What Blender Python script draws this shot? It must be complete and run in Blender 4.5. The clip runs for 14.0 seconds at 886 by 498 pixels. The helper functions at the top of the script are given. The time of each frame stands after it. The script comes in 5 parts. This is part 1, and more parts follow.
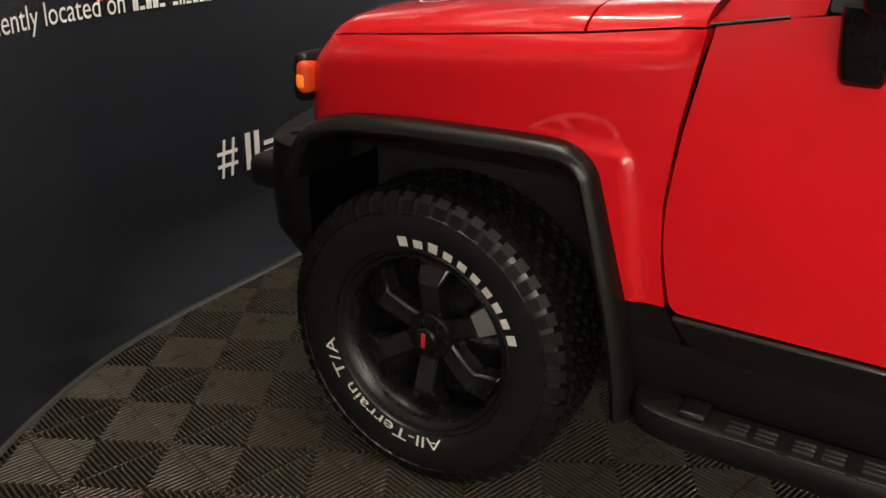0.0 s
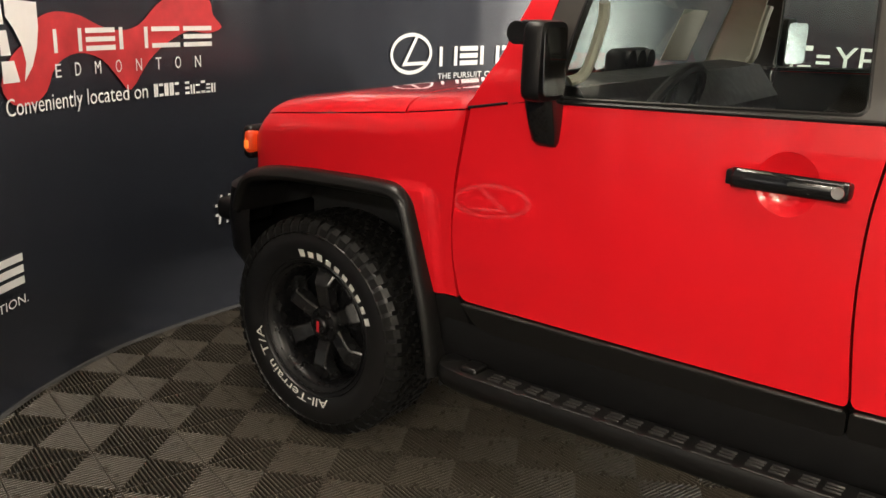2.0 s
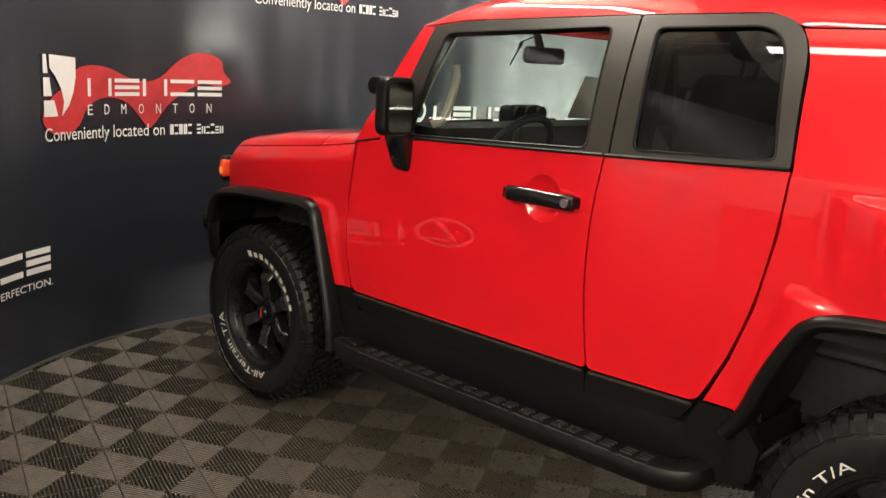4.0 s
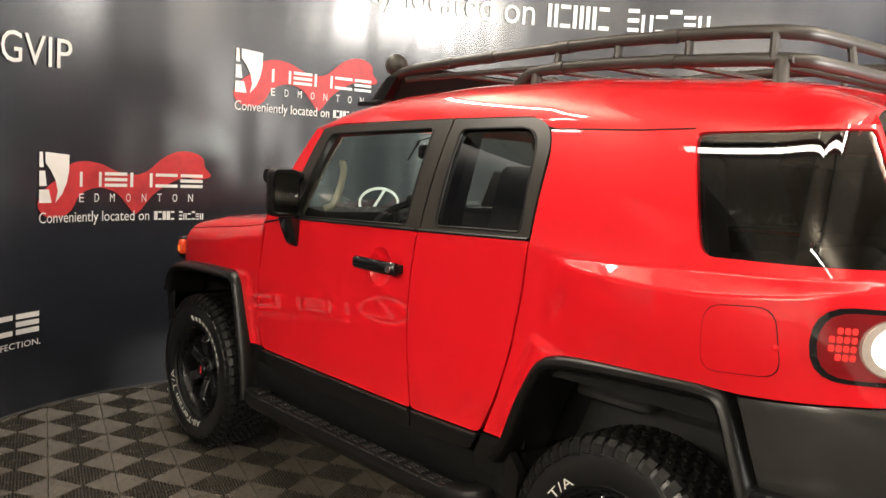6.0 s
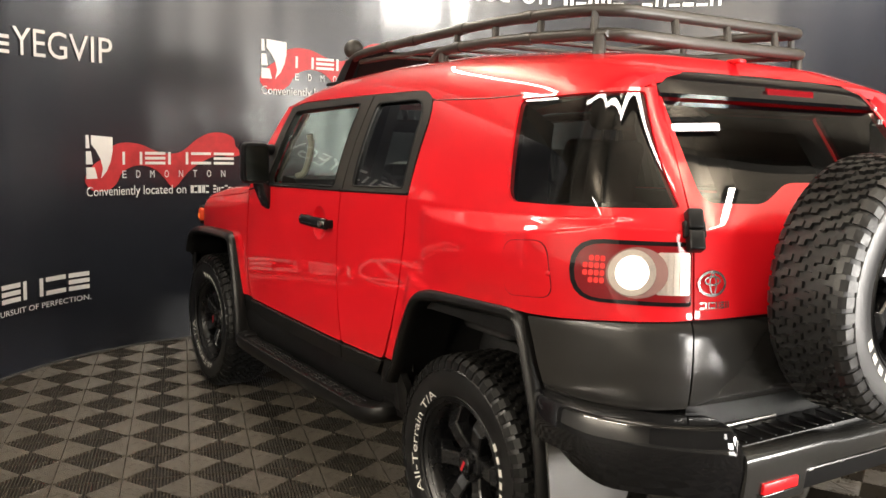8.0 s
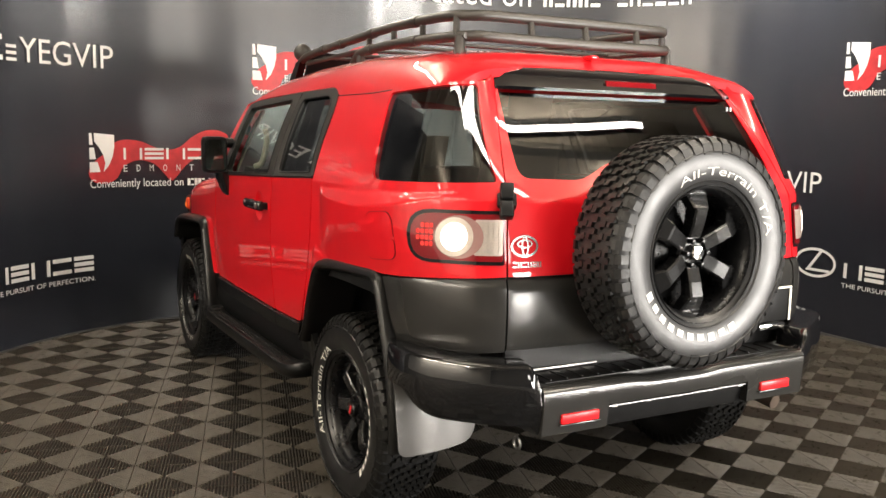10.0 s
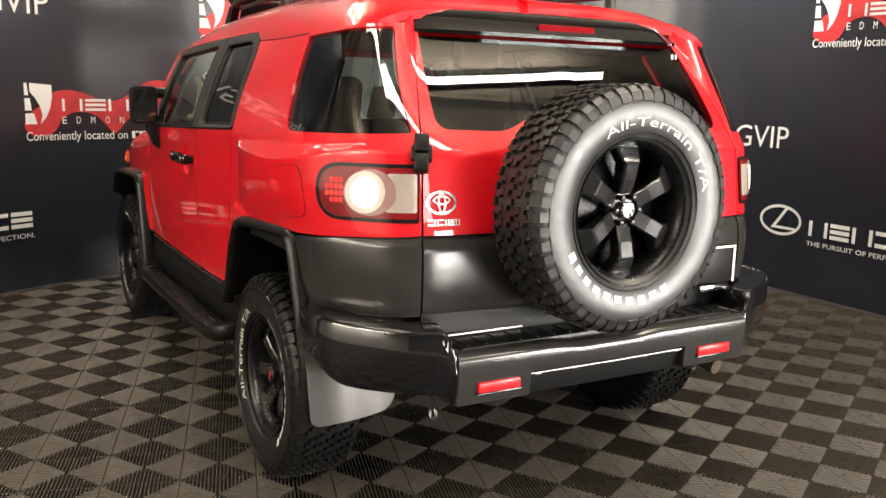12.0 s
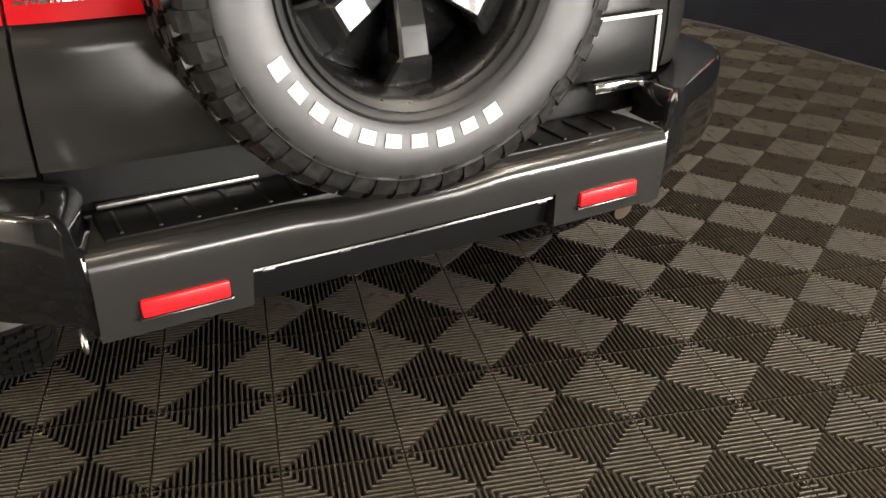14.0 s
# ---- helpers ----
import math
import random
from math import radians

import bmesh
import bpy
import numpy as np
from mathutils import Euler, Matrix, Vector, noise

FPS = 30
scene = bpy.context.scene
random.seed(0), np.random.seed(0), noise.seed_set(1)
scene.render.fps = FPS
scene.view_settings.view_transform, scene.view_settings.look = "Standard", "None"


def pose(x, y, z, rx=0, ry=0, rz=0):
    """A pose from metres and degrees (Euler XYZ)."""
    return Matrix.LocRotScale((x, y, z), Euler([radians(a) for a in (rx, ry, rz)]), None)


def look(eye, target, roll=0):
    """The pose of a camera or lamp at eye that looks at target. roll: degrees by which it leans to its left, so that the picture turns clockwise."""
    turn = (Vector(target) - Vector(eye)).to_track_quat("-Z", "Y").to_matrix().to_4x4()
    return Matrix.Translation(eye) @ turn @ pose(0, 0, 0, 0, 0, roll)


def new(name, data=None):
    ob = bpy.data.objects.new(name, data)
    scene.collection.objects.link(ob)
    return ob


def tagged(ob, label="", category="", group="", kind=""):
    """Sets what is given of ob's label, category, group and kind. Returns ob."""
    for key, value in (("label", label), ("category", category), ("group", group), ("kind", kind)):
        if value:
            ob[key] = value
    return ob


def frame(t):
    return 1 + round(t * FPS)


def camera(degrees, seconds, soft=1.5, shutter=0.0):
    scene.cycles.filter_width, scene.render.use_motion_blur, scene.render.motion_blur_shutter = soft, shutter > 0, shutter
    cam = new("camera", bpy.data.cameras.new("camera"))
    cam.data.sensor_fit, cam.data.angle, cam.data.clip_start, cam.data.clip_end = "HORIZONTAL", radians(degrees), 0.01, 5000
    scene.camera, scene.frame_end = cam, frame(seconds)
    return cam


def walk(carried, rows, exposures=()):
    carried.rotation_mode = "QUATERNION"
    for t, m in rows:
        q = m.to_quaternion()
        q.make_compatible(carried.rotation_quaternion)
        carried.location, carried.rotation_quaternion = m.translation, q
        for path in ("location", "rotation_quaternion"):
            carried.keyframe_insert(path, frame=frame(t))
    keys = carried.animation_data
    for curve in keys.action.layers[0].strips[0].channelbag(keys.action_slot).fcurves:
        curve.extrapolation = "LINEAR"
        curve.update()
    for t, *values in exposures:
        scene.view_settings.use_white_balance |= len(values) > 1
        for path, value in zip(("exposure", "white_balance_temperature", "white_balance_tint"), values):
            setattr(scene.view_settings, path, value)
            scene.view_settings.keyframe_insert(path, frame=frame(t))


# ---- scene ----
cam = camera(52.8, 14.0)
PATH = [
    (0, (1.032, -2.537, 1.449), (0.101, -0.941, 0.685), 1.4),
    (0.5, (1.289, -2.706, 1.493), (0.313, -1.098, 0.813), 1.1),
    (1, (1.522, -2.807, 1.504), (0.494, -1.21, 0.878), 1.7),
    (1.5, (1.815, -2.896, 1.522), (0.713, -1.334, 0.932), 1.8),
    (2, (2.08, -2.974, 1.532), (0.945, -1.423, 0.979), 2.0),
    (2.2, (2.186, -3.011, 1.547), (1.048, -1.46, 1.0), 2.3),
    (4.3, (3.36, -3.11, 1.543), (1.986, -1.703, 1.181), 3.6),
    (4.5, (3.468, -3.074, 1.54), (2.072, -1.677, 1.222), 3.8),
    (5, (3.726, -2.976, 1.557), (2.284, -1.607, 1.337), 3.7),
    (5.5, (3.992, -2.947, 1.558), (2.527, -1.6, 1.363), 3.3),
    (6, (4.225, -2.926, 1.57), (2.726, -1.62, 1.361), 3.3),
    (6.5, (4.461, -2.798, 1.563), (2.904, -1.563, 1.347), 3.6),
    (7, (4.685, -2.714, 1.557), (3.079, -1.544, 1.327), 3.2),
    (7.5, (4.949, -2.696, 1.555), (3.313, -1.571, 1.311), 2.3),
    (8, (5.173, -2.591, 1.559), (3.511, -1.51, 1.297), 1.8),
    (8.5, (5.414, -2.441, 1.536), (3.725, -1.41, 1.252), 2.1),
    (9, (5.652, -2.383, 1.531), (3.946, -1.38, 1.243), 1.7),
    (9.2, (5.754, -2.371, 1.531), (4.043, -1.374, 1.25), 1.6),
    (11.3, (6.037, -2.068, 1.555), (4.269, -1.17, 1.293), 0.7),
    (11.5, (6.031, -2.079, 1.559), (4.277, -1.159, 1.282), 0.6),
    (12, (5.897, -1.936, 1.511), (4.188, -0.961, 1.151), 1.4),
    (12.5, (5.67, -1.724, 1.489), (4.008, -0.713, 1.025), 1.4),
    (13, (5.464, -1.403, 1.458), (3.811, -0.442, 0.872), -0.5),
    (13.5, (5.271, -1.072, 1.404), (3.654, -0.186, 0.629), -0.7),
    (14, (5.054, -0.721, 1.383), (3.507, 0.151, 0.464), -0.0),
]
EXPOSURES = [(0.0, 0.47), (2.2, 0.68), (5.0, 0.66), (9.0, 0.57), (12.5, 0.60), (13.5, 0.66), (14.0, 0.48)]
walk(cam, [(t, look(eye, target, roll)) for t, eye, target, roll in PATH], EXPOSURES)

# ---- world, lights, exposure ----
world = bpy.data.worlds.new("world")
scene.world = world
world.use_nodes = True
world.node_tree.nodes["Background"].inputs[0].default_value = (0.9, 0.93, 1.0, 1)
world.node_tree.nodes["Background"].inputs[1].default_value = 0.0
CEIL = 4.3
# long fluorescent fittings: x, y, length, angle, power
# fifth, sixth and the last three are unseen, added as fill for car and floor
STRIPS = [(2.1, -2.32, 2.4, 0, 13), (-0.15, -2.0, 0.5, 0, 4), (3.9, -1.92, 1.3, 32, 9), (4.85, -0.35, 2.6, 75, 20), (5.2, -4.4, 3.2, 0, 25), (8.6, -3.6, 3.0, 90, 95), (4.02, 0.6, 3.2, 98.4, 45), (-0.5, -0.7, 2.7, -54.8, 46),
          (2.6, -8.2, 3.2, 0, 330), (6.2, -8.2, 3.2, 0, 280), (6.2, 2.5, 3.0, 0, 110)]
# unseen windows added in the east wall for glare: middle y, width, sill, top, lamp power
FILL_WINDOWS = [(-0.4, 1.2, 1.7, 2.8, 50), (1.4, 2.4, 0.1, 1.25, 300), (6.4, 4.8, 0.15, 1.9, 1500)]


# ---- materials ----
def material(name, colour, rough=0.5, metal=0.0, vary=0.12, scale=8.0, bump=0.0, bump_scale=60.0, coat=0.0, spec=0.5, rough_vary=0.1, ior=1.5):
    """A principled surface with two scales of variation in colour and gloss, and fine relief."""
    m = bpy.data.materials.new(name)
    m.use_nodes = True
    t = m.node_tree
    n, l = t.nodes, t.links
    b = n["Principled BSDF"]
    b.inputs["Roughness"].default_value = rough
    b.inputs["Metallic"].default_value = metal
    b.inputs["IOR"].default_value = ior
    b.inputs["Coat Weight"].default_value = coat
    b.inputs["Coat Roughness"].default_value = 0.03
    b.inputs["Specular IOR Level"].default_value = spec
    co = n.new("ShaderNodeTexCoord")
    big, small = n.new("ShaderNodeTexNoise"), n.new("ShaderNodeTexNoise")
    big.inputs["Scale"].default_value, small.inputs["Scale"].default_value = scale * 0.25, scale * 4
    big.inputs["Detail"].default_value, small.inputs["Detail"].default_value = 3, 4
    for node in (big, small):
        l.new(co.outputs["Object"], node.inputs["Vector"])
    add = n.new("ShaderNodeMath")
    add.operation = "ADD"
    l.new(big.outputs["Fac"], add.inputs[0])
    l.new(small.outputs["Fac"], add.inputs[1])
    ramp = n.new("ShaderNodeMapRange")
    ramp.inputs["From Min"].default_value, ramp.inputs["From Max"].default_value = 0.6, 1.4
    ramp.inputs["To Min"].default_value, ramp.inputs["To Max"].default_value = 1 - vary, 1 + vary
    l.new(add.outputs[0], ramp.inputs["Value"])
    mul = n.new("ShaderNodeVectorMath")
    mul.operation = "SCALE"
    mul.inputs[0].default_value = colour[:3]
    l.new(ramp.outputs[0], mul.inputs["Scale"])
    l.new(mul.outputs[0], b.inputs["Base Color"])
    rr = n.new("ShaderNodeMapRange")
    rr.inputs["From Min"].default_value, rr.inputs["From Max"].default_value = 0.3, 0.7
    rr.inputs["To Min"].default_value, rr.inputs["To Max"].default_value = max(0.02, rough * (1 - rough_vary)), min(1, rough * (1 + rough_vary))
    l.new(small.outputs["Fac"], rr.inputs["Value"])
    l.new(rr.outputs[0], b.inputs["Roughness"])
    if bump:
        tex, bp = n.new("ShaderNodeTexNoise"), n.new("ShaderNodeBump")
        tex.inputs["Scale"].default_value = bump_scale
        tex.inputs["Detail"].default_value = 3
        l.new(co.outputs["Object"], tex.inputs["Vector"])
        l.new(tex.outputs["Fac"], bp.inputs["Height"])
        bp.inputs["Strength"].default_value = bump
        bp.inputs["Distance"].default_value = 0.002
        l.new(bp.outputs[0], b.inputs["Normal"])
    return m


def glass_material(name, tint, gloss=0.02, ior=1.5):
    """Thin tinted pane: a tinted see-through layer under a clear mirror film that grows towards glancing angles."""
    m = bpy.data.materials.new(name)
    m.use_nodes = True
    t = m.node_tree
    n, l = t.nodes, t.links
    n.clear()
    out, mix, face = n.new("ShaderNodeOutputMaterial"), n.new("ShaderNodeMixShader"), n.new("ShaderNodeLayerWeight")
    clear, shine = n.new("ShaderNodeBsdfTransparent"), n.new("ShaderNodeBsdfGlossy")
    power, gain = n.new("ShaderNodeMath"), n.new("ShaderNodeMath")
    clear.inputs["Color"].default_value = (*tint, 1)
    shine.inputs["Roughness"].default_value = gloss
    face.inputs["Blend"].default_value = 0.5
    f0 = ((ior - 1) / (ior + 1)) ** 2
    power.operation, gain.operation = "POWER", "MULTIPLY_ADD"
    power.inputs[1].default_value = 5.0
    gain.inputs[1].default_value, gain.inputs[2].default_value = 1 - f0, f0
    l.new(face.outputs["Facing"], power.inputs[0])
    l.new(power.outputs[0], gain.inputs[0])
    l.new(gain.outputs[0], mix.inputs[0])
    l.new(clear.outputs[0], mix.inputs[1])
    l.new(shine.outputs[0], mix.inputs[2])
    l.new(mix.outputs[0], out.inputs["Surface"])
    return m


def lamp_material(name, colour, strength):
    m = bpy.data.materials.new(name)
    m.use_nodes = True
    b = m.node_tree.nodes["Principled BSDF"]
    b.inputs["Base Color"].default_value = (*colour, 1)
    b.inputs["Emission Color"].default_value = (*colour, 1)
    b.inputs["Emission Strength"].default_value = strength
    return m


RED = material("red_paint", (0.60, 0.006, 0.012), 0.4, spec=0.15, vary=0.03, scale=3, coat=1.0, rough_vary=0.05)
GREY = material("grey_cladding_paint", (0.022, 0.0213, 0.02), 0.19, 0.0, vary=0.02, scale=6, spec=0.5, rough_vary=0.02)
FLARE = material("dark_grained_plastic", (0.006, 0.0058, 0.0055), 0.30, spec=0.3, vary=0.1, bump=0.05, bump_scale=420, rough_vary=0.04)
BLACK = material("black_plastic", (0.005, 0.005, 0.0052), 0.38, spec=0.25, vary=0.1, bump=0.03, bump_scale=300, rough_vary=0.04)
GLOSSBLACK = material("gloss_black", (0.006, 0.006, 0.0065), 0.06, vary=0.1, spec=0.4, rough_vary=0.03, coat=0.6)
FRAME = material("satin_black_film", (0.020, 0.0175, 0.014), 0.36, spec=0.7, vary=0.05, rough_vary=0.03)
RUBBER = material("tyre_rubber", (0.006, 0.0058, 0.0054), 0.45, spec=0.22, vary=0.25, scale=14, bump=0.25, bump_scale=160, rough_vary=0.25)
SIDEWALL = material("dressed_sidewall_rubber", (0.008, 0.008, 0.0082), 0.33, spec=0.45, vary=0.15, scale=6, bump=0.015, bump_scale=90, rough_vary=0.12)
# lighter, glossier rubber for the spare alone, standing in for its reflected light
SPAREWALL = material("bright_spare_sidewall_rubber", (0.016, 0.016, 0.0165), 0.40, spec=0.44, ior=1.55, vary=0.12, scale=6, rough_vary=0.1)
SPARETREAD = material("bright_spare_tread_rubber", (0.009, 0.0088, 0.0084), 0.42, spec=0.6, vary=0.25, scale=14, bump=0.3, bump_scale=120, rough_vary=0.3)
LETTER = material("white_tyre_lettering", (0.72, 0.70, 0.64), 0.55, vary=0.12, scale=30)
RIM = material("black_wheel_paint", (0.006, 0.006, 0.0065), 0.28, 0.0, vary=0.15, spec=0.3)
SPOKE = material("dark_wheel_enamel", (0.02, 0.02, 0.0205), 0.22, 0.4, vary=0.12, coat=0.4)
BADGE = material("satin_chrome", (0.75, 0.74, 0.72), 0.17, 1.0, vary=0.02)
CHROME = material("chrome", (0.8, 0.8, 0.8), 0.08, 1.0, vary=0.02)
STEEL = material("dull_metal", (0.35, 0.34, 0.33), 0.38, 1.0, vary=0.15)
RACK = material("rack_powder_coat", (0.034, 0.031, 0.027), 0.42, vary=0.1, bump=0.06, bump_scale=500)
CLOTH = material("grey_seat_cloth", (0.03, 0.029, 0.028), 0.85, vary=0.15, bump=0.3, bump_scale=500)
BEIGE = material("pale_trim_plastic", (0.36, 0.33, 0.27), 0.6, vary=0.08, bump=0.1, bump_scale=400)
CABIN = material("dark_cabin_trim", (0.006, 0.006, 0.0062), 0.6, spec=0.2, vary=0.15, bump=0.15, bump_scale=300)
WELL = material("wheel_well_liner", (0.008, 0.008, 0.008), 0.8, vary=0.3)
FABRIC = material("navy_printed_vinyl", (0.0175, 0.0198, 0.027), 0.26, vary=0.03, scale=2, spec=0.8, ior=1.52, rough_vary=0.0)
PRINT = material("white_print", (0.78, 0.78, 0.76), 0.45, vary=0.03)
RIBBON = material("red_print", (0.5, 0.03, 0.035), 0.45, vary=0.4, scale=3)
TILE = material("ribbed_floor_plastic", (0.058, 0.0495, 0.038), 0.31, vary=0.2, scale=5, bump=0.15, bump_scale=150, rough_vary=0.2)
SLAB = material("dark_subfloor", (0.007, 0.0065, 0.006), 0.8, vary=0.3)
PALEFLOOR = material("pale_polished_floor", (0.27, 0.26, 0.245), 0.14, vary=0.06, scale=3)
# step ribs lighter than the step: their highlights put into the colour
TREADPAD = material("highlight_step_tread", (0.022, 0.021, 0.02), 0.25, vary=0.2, scale=20)
CEILING = material("pale_ceiling_paint", (0.32, 0.285, 0.235), 0.8, vary=0.25, scale=2)
ROOMWALL = material("dark_room_paint", (0.05, 0.048, 0.046), 0.7, vary=0.1, scale=1)
PALEWALL = material("white_room_paint", (0.70, 0.68, 0.64), 0.7, vary=0.05, scale=1)
DUCT = material("galvanised_duct", (0.30, 0.29, 0.26), 0.45, 0.6, vary=0.15)
REDLENS = material("red_lens", (0.17, 0.003, 0.006), 0.12, vary=0.08, scale=40, coat=1.0)
LENS = glass_material("clear_lens", (0.93, 0.93, 0.93))
REFLECTOR = material("red_reflector", (0.80, 0.015, 0.02), 0.3, vary=0.15, scale=120, spec=0.3)
AMBER = lamp_material("amber_lamp", (0.62, 0.05, 0.006), 0.12)
AMBERBULB = lamp_material("amber_bulb", (1.0, 0.22, 0.03), 0.3)
BULB = lamp_material("lit_bulb", (1.0, 0.88, 0.80), 2.2)
REDLAMP = lamp_material("lit_red_cell", (0.7, 0.015, 0.012), 0.22)
CLEARGLASS = glass_material("green_tinted_glass", (0.80, 0.88, 0.84), ior=1.6)
DOORGLASS = glass_material("rear_door_privacy_glass", (0.11, 0.118, 0.115), ior=1.9)
DARKGLASS = glass_material("privacy_glass", (0.19, 0.198, 0.192), ior=1.9)
REARGLASS = glass_material("dark_rear_glass", (0.13, 0.134, 0.127), ior=1.7)


# ---- mesh helpers ----
def part(name, bm, mat, parent=None, label="", smooth=True, at=None):
    me = bpy.data.meshes.new(name)
    bmesh.ops.recalc_face_normals(bm, faces=bm.faces[:])
    layer, normals = bm.verts.layers.float_vector.get("facing"), None
    if layer and smooth:
        normals = [v[layer].copy() for v in bm.verts]
        sign = sum(v.normal.dot(n) for v, n in zip(bm.verts, normals))
        normals = [n if sign > 0 else -n for n in normals]
    bm.to_mesh(me)
    bm.free()
    me.materials.append(mat)
    if smooth:
        me.shade_smooth()
        me.set_sharp_from_angle(angle=radians(38))
        if normals:
            me.normals_split_custom_set_from_vertices([tuple(n) for n in normals])
    ob = new(name, me)
    ob.parent = parent
    if at is not None:
        ob.matrix_basis = at
    if label:
        tagged(ob, label)
    return ob


def shared(name, me, parent, at=None, label=""):
    ob = new(name, me)
    ob.parent = parent
    if at is not None:
        ob.matrix_basis = at
    if label:
        tagged(ob, label)
    return ob


def thing(name, label, category, group="", at=None, kind=""):
    ob = new(name)
    if at is not None:
        ob.matrix_basis = at
    return tagged(ob, label, category, group, kind)


CENTRE = 0.065  # the car's middle plane


def side(sgn, y):
    """A place across the car, for its left (1) or right (-1) side."""
    return y if sgn == 1 else 2 * CENTRE - y


def mirrored(bm):
    """A copy of a bmesh on the other side of the car's middle plane."""
    c = bm.copy()
    layer = c.verts.layers.float_vector.get("facing")
    for v in c.verts:
        v.co.y = 2 * CENTRE - v.co.y
        if layer:
            v[layer] = Vector((v[layer].x, -v[layer].y, v[layer].z))
    bmesh.ops.reverse_faces(c, faces=c.faces[:])
    return c


def both(name, bm, mat, parent, label="", smooth=True):
    other = mirrored(bm)
    return part(name, bm, mat, parent, label, smooth), part(name, other, mat, parent, label, smooth)


def catmull(pts, n=8, closed=False):
    """A smooth line through points of any dimension."""
    p = [np.array(q, float) for q in pts]
    out, m = [], len(p)
    for i in range(m if closed else m - 1):
        a, b = p[i], p[(i + 1) % m]
        z = p[i - 1] if (i or closed) else 2 * a - b
        c = p[(i + 2) % m] if (i + 2 < m or closed) else 2 * b - a
        for k in range(n):
            t = k / n
            out.append(0.5 * (2 * a + (b - z) * t + (2 * z - 5 * a + 4 * b - c) * t * t + (3 * a - z - 3 * b + c) * t ** 3))
    if not closed:
        out.append(p[-1])
    return out


def rounded(pts, r=0.03, n=5):
    """A closed outline with rounded corners; r may be one radius or one per corner."""
    p = [np.array(q, float) for q in pts]
    rs = r if isinstance(r, (list, tuple)) else [r] * len(p)
    out = []
    for i, b in enumerate(p):
        a, c = p[i - 1], p[(i + 1) % len(p)]
        if rs[i] <= 0:
            out.append(b)
            continue
        la, lc = np.linalg.norm(a - b), np.linalg.norm(c - b)
        d = min(rs[i], la * 0.48, lc * 0.48)
        s, e = b + (a - b) / la * d, b + (c - b) / lc * d
        for k in range(n + 1):
            t = k / n
            out.append((1 - t) ** 2 * s + 2 * t * (1 - t) * b + t * t * e)
    return out


def fine(loop, step):
    out = []
    for a, b in zip(loop, loop[1:] + loop[:1]):
        a, b = np.array(a, float), np.array(b, float)
        k = max(1, math.ceil(np.linalg.norm(b - a) / step))
        out += [a + (b - a) * i / k for i in range(k)]
    return out


def inside(x, y, loop):
    hit = False
    for (x0, y0), (x1, y1) in zip(loop, loop[1:] + loop[:1]):
        if (y0 > y) != (y1 > y) and x < (x1 - x0) * (y - y0) / (y1 - y0) + x0:
            hit = not hit
    return hit


def sheet(outline, place, holes=(), step=0.04, depth=0.02, lift=0.0, creases=()):
    """A curved panel: the outline (and holes) in two surface coordinates, laid on the surface place(u, v), with a folded edge of that depth."""
    from mathutils.geometry import delaunay_2d_cdt
    loops = [fine([tuple(q) for q in lp], step) for lp in (outline, *holes)]
    verts, edges = [], []
    for lp in loops:
        k = len(verts)
        verts += [Vector(q) for q in lp]
        edges += [(k + i, k + (i + 1) % len(lp)) for i in range(len(lp))]
    tl = [[tuple(q) for q in lp] for lp in loops]
    for line in creases:
        k = len(verts)
        verts += [Vector(q) for q in line]
        edges += [(k + i, k + i + 1) for i in range(len(line) - 1)]
    arr = np.array(verts)
    lo, hi = arr.min(0), arr.max(0)
    nx, ny = max(1, int((hi[0] - lo[0]) / step)), max(1, int((hi[1] - lo[1]) / step))
    for i in range(1, nx + 1):
        for j in range(1, ny + 1):
            x, y = lo[0] + (i - 0.5 + 0.25 * (j % 2)) * (hi[0] - lo[0]) / (nx + 0.5), lo[1] + (j - 0.25) * (hi[1] - lo[1]) / (ny + 0.5)
            if inside(x, y, tl[0]) and not any(inside(x, y, h) for h in tl[1:]) and np.hypot(arr[:, 0] - x, arr[:, 1] - y).min() > step * 0.45:
                verts.append(Vector((x, y)))
    vs, _, fs, _, _, _ = delaunay_2d_cdt(verts, edges, [], 0, 1e-6)
    bm = bmesh.new()

    layer = bm.verts.layers.float_vector.new("facing")

    def normal(u, v, h=0.022, k=0.007):
        a = Vector(place(u + h, v)) - Vector(place(u - h, v))
        b = Vector(place(u, v + k)) - Vector(place(u, v - k))
        return a.cross(b).normalized()

    facing = [normal(*v) for v in vs]
    top = [bm.verts.new(Vector(place(*v)) + n * lift) for v, n in zip(vs, facing)]
    for v, n in zip(top, facing):
        v[layer] = n
    for f in fs:
        c = sum((vs[i] for i in f), Vector((0, 0))) / len(f)
        if inside(c.x, c.y, tl[0]) and not any(inside(c.x, c.y, h) for h in tl[1:]):
            bm.faces.new([top[i] for i in f])
    bm.edges.ensure_lookup_table()
    rim = [e for e in bm.edges if len(e.link_faces) == 1]
    low, high = {}, {}
    index = {v: i for i, v in enumerate(top)}
    for e in rim:
        for v in e.verts:
            if v not in low:
                high[v] = bm.verts.new(v.co)
                low[v] = bm.verts.new(v.co - facing[index[v]] * depth)
    for e in rim:
        loop = e.link_loops[0]
        b, a = loop.vert, loop.link_loop_next.vert
        bm.faces.new((high[a], high[b], low[b], low[a]))
    bmesh.ops.delete(bm, geom=[v for v in bm.verts if not v.link_faces], context="VERTS")
    return bm


